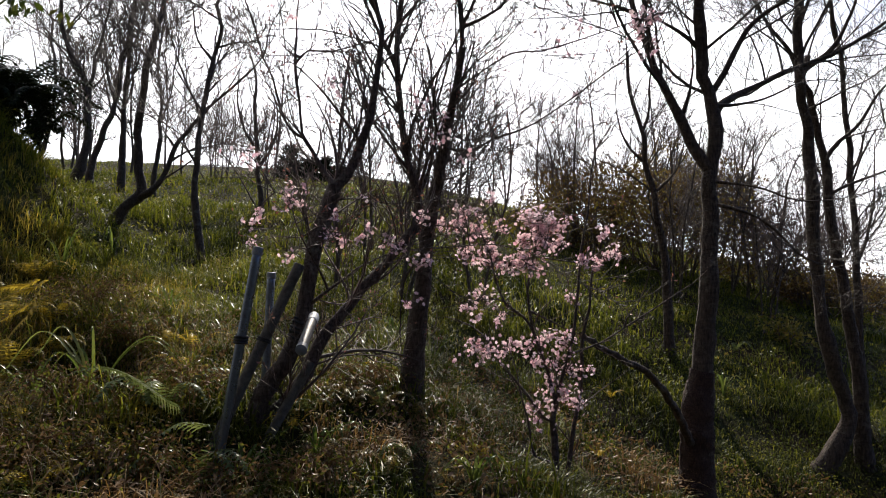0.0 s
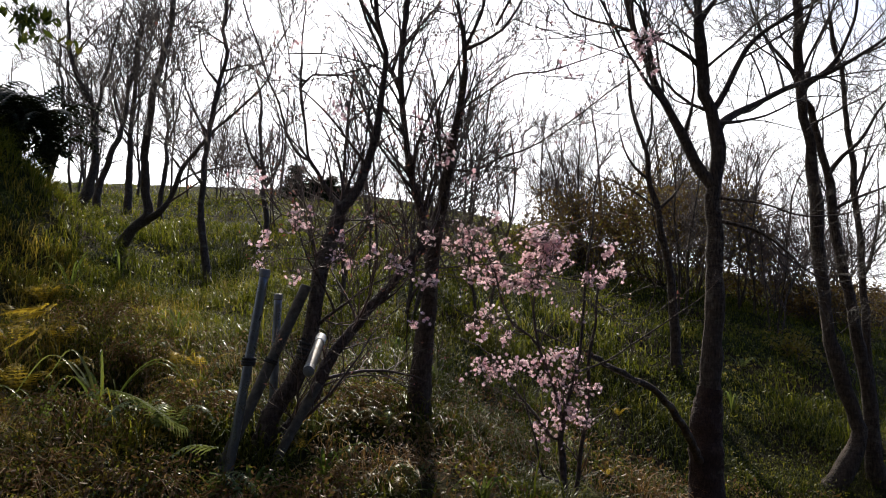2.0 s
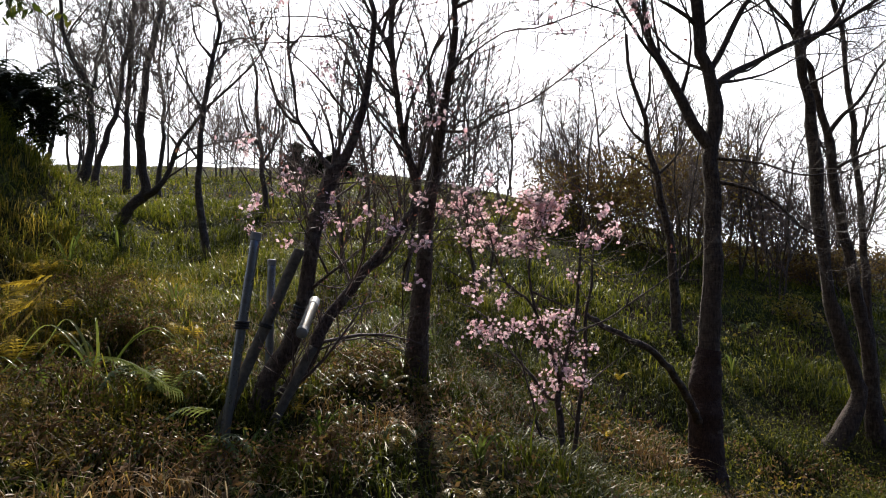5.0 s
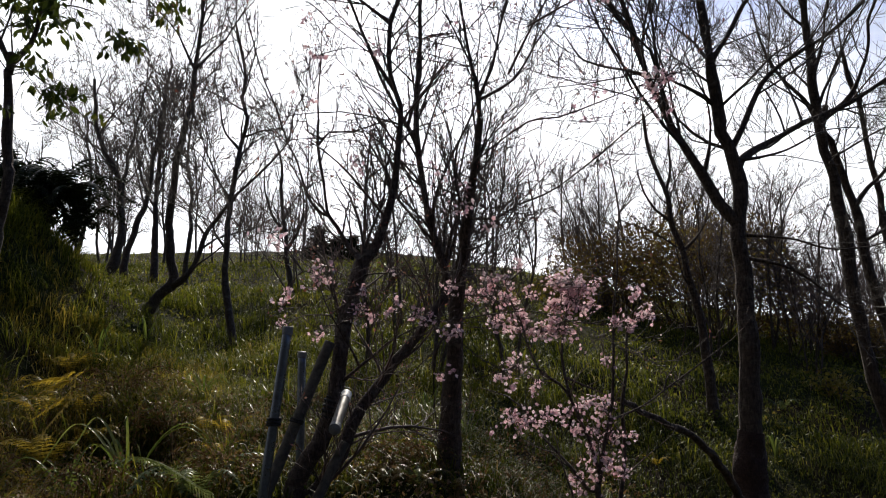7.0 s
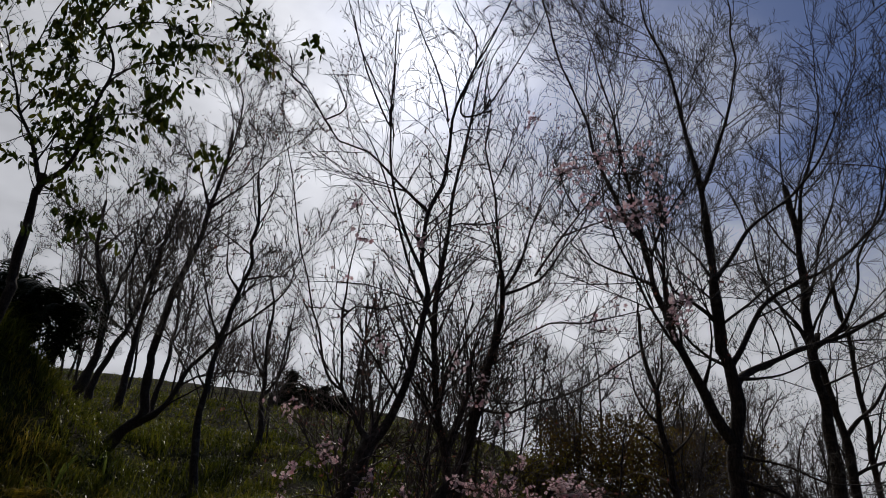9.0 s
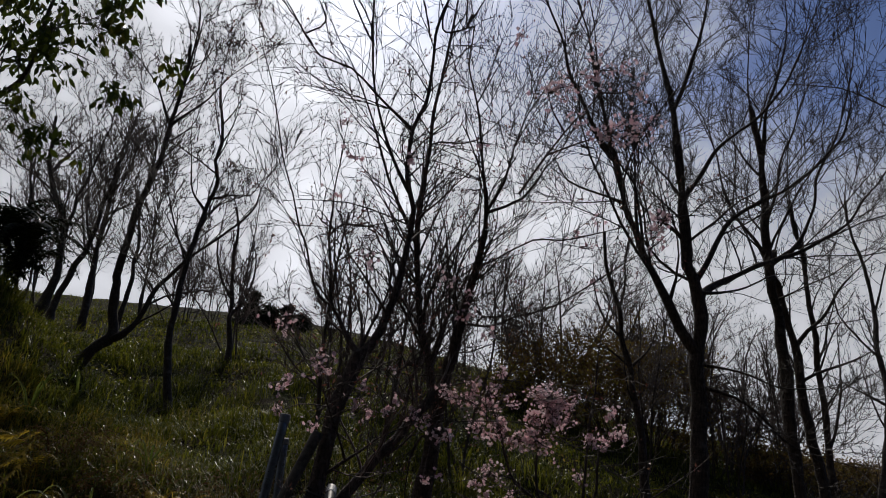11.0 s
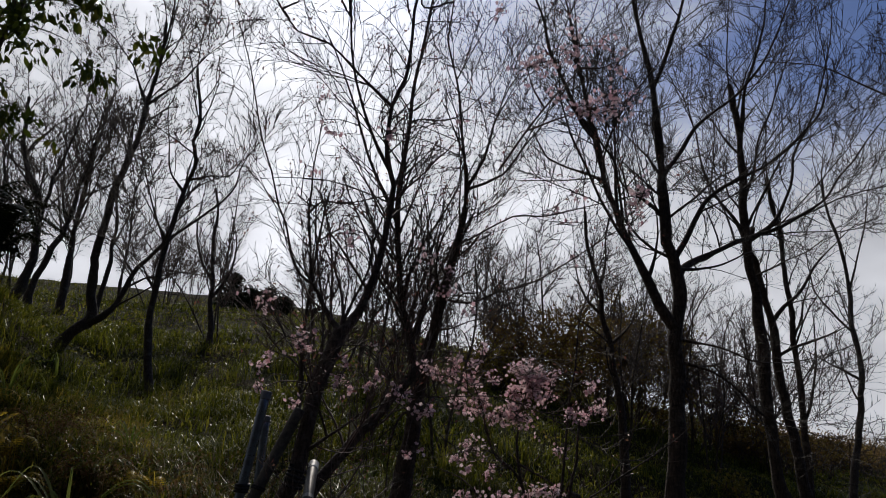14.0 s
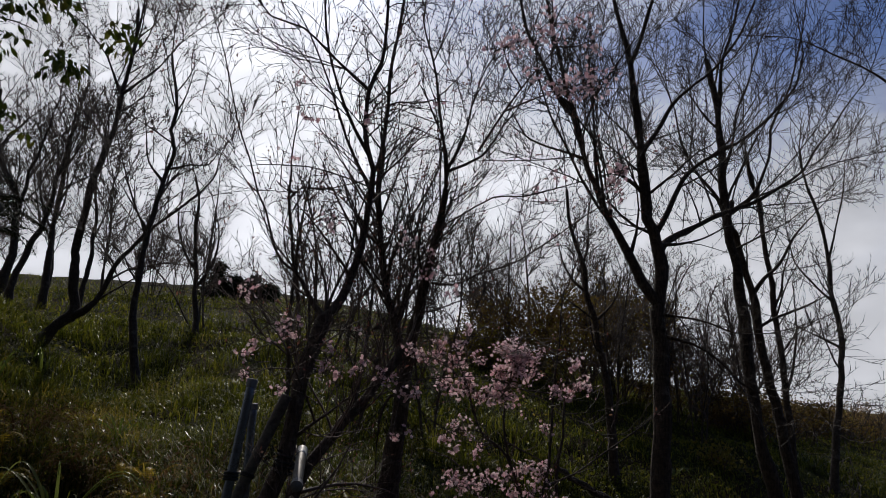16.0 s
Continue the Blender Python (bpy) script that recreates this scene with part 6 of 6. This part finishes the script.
x, y = scatter(6000, rg, 2.4, 6.0)
tuft = patch_noise(x, y, 0.5, 8)
keep = tuft > 0.12
blades("grass", "sparse thin grass among dead leaves", x[keep], y[keep], 0.1 + 0.18 * tuft[keep], 0.0042, rg, GRASS_SHADED, 1.0, 6, 0.04)
# bright blades added over the bank to paint the sunlight it lacks
x, y = rg.uniform(-5.6, -1.5, 4200), rg.uniform(3.2, 8.6, 4200)
keep = (patch_noise(x, y, 0.6, 41) > -0.15) & (x < -0.34 * y - 0.15) & ((x + 2.42) ** 2 + (y - 4.75) ** 2 > 0.2)
blades("grass", "golden-green grass over the bank, sunlight put into its colour", x[keep], y[keep], np.full(keep.sum(), 0.2), 0.0036, rg, GRASS_GOLD_LIT, 1.1, 5, 0.06)
x, y = rg.uniform(-8.4, -5.4, 900), rg.uniform(8.2, 10.0, 900)
blades("grass", "long arching yellow-green grass on top of the bank", x, y, np.full(900, 0.22), 0.005, rg, GRASS_LIT, 1.0, 5, 0.08)
x, y = scatter(5000, rg, 2.3, 5.8)
tuft = patch_noise(x, y, 0.45, 17)
keep = tuft > 0.16
x1, y1 = x[keep], y[keep]
blades("dry_stems", "tangle of dry brown stems over the bank", x[keep], y[keep], 0.13 + 0.12 * tuft[keep], 0.003, rg, DRY, 1.2, 5, 0.05)


x, y = scatter(2400, rg, 2.4, 7.0)
tuft = patch_noise(x, y, 0.7, 27)
keep = tuft > 0.45 + 0.3 * x
blades("dry_stems", "long pale arching strands of dead grass", x[keep], y[keep], 0.26 + 0.2 * tuft[keep], 0.003, rg, STRAW, 1.45, 3, 0.06)


def low_leaves(name, label, count, near, far, size, mat, lift, r, seed, least):
    x, y = scatter(count, r, near, far)
    n_ = patch_noise(x, y, 0.7, seed)
    x, y = x[n_ > least], y[n_ > least]
    spots_ = np.stack([x, y, ground(x, y) + r.uniform(0.0, 1.0, len(x)) * lift], -1)
    ob = leaves(name, mat, None, spots_, size, r, 2, 0.03, 0.1, 0.5, "stuff")
    tagged(ob, label, "foliage")


low_leaves("herbs", "low small-leaved green herbs among the grass", 26000, 2.6, 8, 0.026, HERB, 0.13, rg, 11, -0.05)
low_leaves("herbs", "low green herbs further up the slope", 22000, 7.5, 20, 0.06, HERB, 0.15, rg, 12, -0.1)
low_leaves("leaf_litter", "brown curled dead leaves on the ground", 14000, 2.2, 6.5, 0.042, LITTER, 0.09, rg, 13, -0.2)


def traced_fern(fronds, reach, mat, label):
    """A fern whose few fronds arch along given lines."""
    x, y = fronds[0][0][:2]
    base = np.array((x, y, height(x, y)))
    plant = thing("fern", label, "fern", "ferns on the bank", base)
    for points in fronds:
        foot = np.array((*points[0][:2], min(height(*points[0][:2]), points[0][2] - 0.02)))
        line = curve(np.vstack([foot, points]) - base, 0.022)
        wood = Wood()
        wood.tube(line, np.linspace(0.0035, 0.0012, len(line)), 4)
        frond = wood.make("frond", mat, plant)
        span = line[-1] - line[0]
        first = int(np.linalg.norm(line + base - np.array(points[0]), axis=1).argmin())
        verts, faces = frond_leaf(line[first:], unit(np.cross(unit(span), (0.1, 0.55, 0.8))), reach)
        tagged(mesh_object("leaflet", verts, faces, mat, frond), kind="stuff")


def fern(at, seed, length, count, mat, label, lean=(0, 0)):
    """A rosette of fronds, each with a rib and many small leaflets."""
    r = np.random.default_rng(seed)
    plant = thing("fern", label, "fern", "ferns on the bank", at)
    for k in range(count):
        turn = 2 * math.pi * k / count + r.uniform(-0.4, 0.4)
        out = unit(np.array([math.cos(turn) + lean[0], math.sin(turn) + lean[1], 0]))
        size = length * r.uniform(0.75, 1.15)
        line = curve([(0, 0, 0), out * size * 0.4 + np.array([0, 0, size * 0.42]), out * size * 0.75 + np.array([0, 0, size * 0.44]), out * size + np.array([0, 0, size * 0.26])], size / 17)
        wood = Wood()
        wood.tube(line, np.linspace(0.003, 0.001, len(line)), 4)
        frond = wood.make("frond", mat, plant)
        verts, faces = frond_leaf(line, unit(np.cross(out, (0, 0, 1))), size * 0.2)
        leaf = mesh_object("leaflet", verts, faces, mat, frond)
        tagged(leaf, kind="stuff")
    return plant


traced_fern([[(-1.24, 3.35, 0.88), (-1.33, 3.43, 0.93), (-1.45, 3.51, 0.98), (-1.58, 3.59, 1.03), (-1.72, 3.67, 1.06), (-1.87, 3.75, 1.07)]], 0.15, FERN_GREEN, "grey-green fern frond arching over a dark hollow")
traced_fern([[(-1.07, 3.3, 0.8), (-1.14, 3.27, 0.86), (-1.21, 3.23, 0.87), (-1.29, 3.2, 0.82)]], 0.11, FERN_GREEN, "grey-green fern frond lying beside a steel pipe")
traced_fern([[(-2.64, 4.7, 1.45), (-2.77, 4.7, 1.48), (-2.88, 4.7, 1.45), (-3.01, 4.7, 1.38)], [(-2.62, 4.6, 1.41), (-2.72, 4.6, 1.38), (-2.84, 4.6, 1.31), (-2.96, 4.6, 1.23)], [(-2.75, 4.8, 1.46), (-2.89, 4.8, 1.5), (-3.02, 4.8, 1.49), (-3.14, 4.8, 1.46)], [(-2.59, 4.5, 1.36), (-2.68, 4.5, 1.3), (-2.77, 4.5, 1.2), (-2.84, 4.5, 1.1)]], 0.1, FERN_GOLD, "golden dying fern spreading over the bank")
FERNS = []
FERNS.append((-4.18, 7.13, .45, "y"))
FERNS.append((-3.94, 6.38, .4, "y"))
FERNS.append((-2.86, 5.26, .35, "y"))
FERNS.append((-3.03, 4.93, .5, "y"))
FERNS.append((-2.47, 4.31, .35, "y"))
FERNS.append((-2.09, 3.39, .3, "y"))
FERNS.append((-1.7, 3.27, .28, "y"))
FERNS.append((-1.78, 3.08, .25, "y"))
FERNS.append((-1.8, 4.93, .28, "y"))
FERNS.append((2.86, 7.98, .22, "y"))
FERNS.append((1.23, 5.6, .2, "y"))
FERNS.append((-1.56, 3.9, .5, "g"))
FERNS.append((-1.25, 3.53, .42, "g"))
FERNS.append((-1.96, 4.29, .3, "g"))
FERNS.append((-3.42, 5.52, .6, "y"))
FERNS.append((-3.44, 5.77, .5, "y"))
FERNS.append((-3.13, 5.6, .4, "y"))
FERNS.append((-2.88, 4.56, .45, "y"))
FERNS.append((-1.9, 5.38, .3, "y"))
FERNS.append((-2.13, 5.46, .3, "y"))
FERNS.append((-0.59, 5.06, .34, "y"))
FERNS.append((-0.71, 5.11, .3, "y"))
FERNS.append((-2.17, 3.64, .25, "y"))
FERNS.append((-1.67, 4.63, .25, "y"))
FERNS.append((-0.85, 4.02, .2, "y"))
FERNS.append((-0.19, 3.8, .25, "g"))
FERNS.append((-2.41, 5.55, .3, "g"))
FERNS.append((-2.54, 4.19, .35, "y"))
FERNS.append((0.23, 4.38, .2, "y"))
FERNS.append((1.72, 7.23, .22, "y"))
FERNS.append((-1.67, 3.45, .25, "y"))
FERNS.append((4.04, 9.74, .3, "g"))
for k, (x, y, size, colour) in enumerate(FERNS):
    fern((x, y, height(x, y)), 100 + k, size, 7 if size > 0.4 else 5, FERN_GOLD if colour == "y" else FERN_GREEN,
         "golden dying fern on the bank" if colour == "y" else "green feathery fern with arching fronds", (0, -0.4))


r3 = np.random.default_rng(170)
for k in range(34):
    x, y = r3.uniform(-2.7, 0.5), r3.uniform(2.9, 4.5)
    tone = int(r3.integers(0, 3))
    fern((x, y, height(x, y)), 300 + k, r3.uniform(0.16, 0.3), 5, (FERN_BROWN, FERN_BROWN, FERN_GREEN)[tone],
         ("withered brown fern among dead leaves", "withered brown fern among dead leaves", "small green fern among dead leaves")[tone], (0, -0.3))


def strap_plant(at, seed, length, count, label, broad=0.0085):
    """Long arching leaves from one root."""
    r = np.random.default_rng(seed)
    plant = thing("strap_leaf_plant", label, "plant", "", at)
    for k in range(count):
        turn = r.uniform(0, 2 * math.pi)
        out = np.array([math.cos(turn), math.sin(turn) * 0.6, 0])
        size = length * r.uniform(0.7, 1.15)
        bend = r.uniform(0.35, 1.15)
        line = curve([(0, 0, 0), out * size * bend * 0.25 + np.array([0, 0, size * 0.55]), out * size * bend * 0.65 + np.array([0, 0, size * 0.8]), out * size * bend * 1.1 + np.array([0, 0, size * (0.85 - 0.45 * bend)])], 0.05)
        across = np.array([-math.sin(turn), math.cos(turn), 0.0])
        half = broad * np.sin(np.pi * np.linspace(0.25, 1.0, len(line))) + 0.0008
        verts = np.concatenate([line - across * half[:, None], line + np.array([0, 0, -0.004]), line + across * half[:, None]])
        n = len(line)
        i = np.arange(n - 1)[:, None]
        mesh_object("leaf", verts, np.vstack([np.hstack([i, i + n, i + n + 1, i + 1]), np.hstack([i + n, i + 2 * n, i + 2 * n + 1, i + n + 1])]), LONG_LEAF, plant, True)
    return plant


def bramble(at, wide, tall, seed, label):
    """A low mound of arching stems with small leaves and dark gaps under it."""
    r = np.random.default_rng(seed)
    bush = thing("bramble", label, "bramble", "brambles on the bank", at)
    wood, spots_ = Wood(), []
    for k in range(26):
        turn = r.uniform(0, 2 * math.pi)
        out = np.array([math.cos(turn), math.sin(turn), 0]) * wide * r.uniform(0.5, 1.1)
        rise = tall * r.uniform(0.6, 1.1)
        end = out + np.array([0, 0, height(at[0] + out[0], at[1] + out[1]) - at[2] + tall * r.uniform(0.05, 0.5)])
        line = curve([out * 0.15, out * 0.35 + np.array([0, 0, rise]), out * 0.75 + np.array([0, 0, rise * 0.95]), end], 0.05)
        wood.tube(line, np.linspace(0.004, 0.0018, len(line)), 4)
        spots_ += list(line[len(line) // 4 :])
    tagged(wood.make("stem", DRY, bush), kind="stuff")
    spots_ = np.array(spots_)
    leaves("leaf", HERB, bush, spots_, 0.027, r, 3, 0.035, 0.3, 0.45, "stuff")
    leaves("leaf", LITTER, bush, spots_, 0.03, r, 4, 0.045, 0.5, 0.4, "stuff")


BRAMBLES = [
    (-3.01, 5.89, .55, "b"),
    (-2.33, 5.41, .45, "b"),
    (-2.98, 4.3, .3, "b"),
    (-1.49, 4.08, .4, "b"),
    (-2.03, 3.82, .4, "b"),
    (-0.95, 3.29, .35, "b"),
    (-1.44, 3.25, .4, "b"),
    (-1.91, 3.18, .4, "b"),
    (-0.54, 4.63, .3, "b"),
    (-0.6, 3.34, .3, "b"),
]
for k, (x, y, size, colour) in enumerate(BRAMBLES):
    bramble((x, y, height(x, y)), size, size * 0.55, 150 + k, "tangled low bramble with small dark and dry leaves")

STRAPS = [
    (-2.05, 4.13, .62, "g"),
    (-4.09, 7.49, .6, "g"),
    (-0.98, 3.48, .25, "g"),
    (0.16, 3.6, .22, "g"),
    (-4.3, 9.07, .5, "g"),
    (-0.11, 5.93, .4, "g"),
    (-2.38, 6.11, .35, "g"),
    (-2.39, 4.11, .4, "g"),
    (-0.66, 3.68, .25, "g"),
    (-0.43, 6.3, .4, "g"),
    (3.2, 8.04, .35, "g"),
]
for k, (x, y, size, colour) in enumerate(STRAPS):
    strap_plant((x, y, height(x, y)), 130 + k, size, 9, "plant with long arching green leaves on the bank", 0.0085 if k else 0.01)


# ---- a rotten piece of wood in the grass ----
def rotten_log(at, seed):
    r = np.random.default_rng(seed)
    log = thing("rotten_log", "short reddish-brown rotten log lying in the grass", "log", "", at)
    line = curve([(-0.14, 0.02, 0.03), (-0.05, 0.0, 0.05), (0.05, -0.01, 0.055), (0.14, 0.02, 0.04)], 0.03)
    wood = Wood()
    wood.tube(np.vstack([line[0], line, line[-1]]), np.concatenate([[0.002], 0.055 + 0.012 * r.normal(size=len(line)), [0.002]]), 12)
    wood.make("log", ROTTEN, log)


for x, y, size, colour in [
    (-0.71, 5.05, 1, "b"),
]:
    rotten_log((x, y, height(x, y) + 0.03), 161)
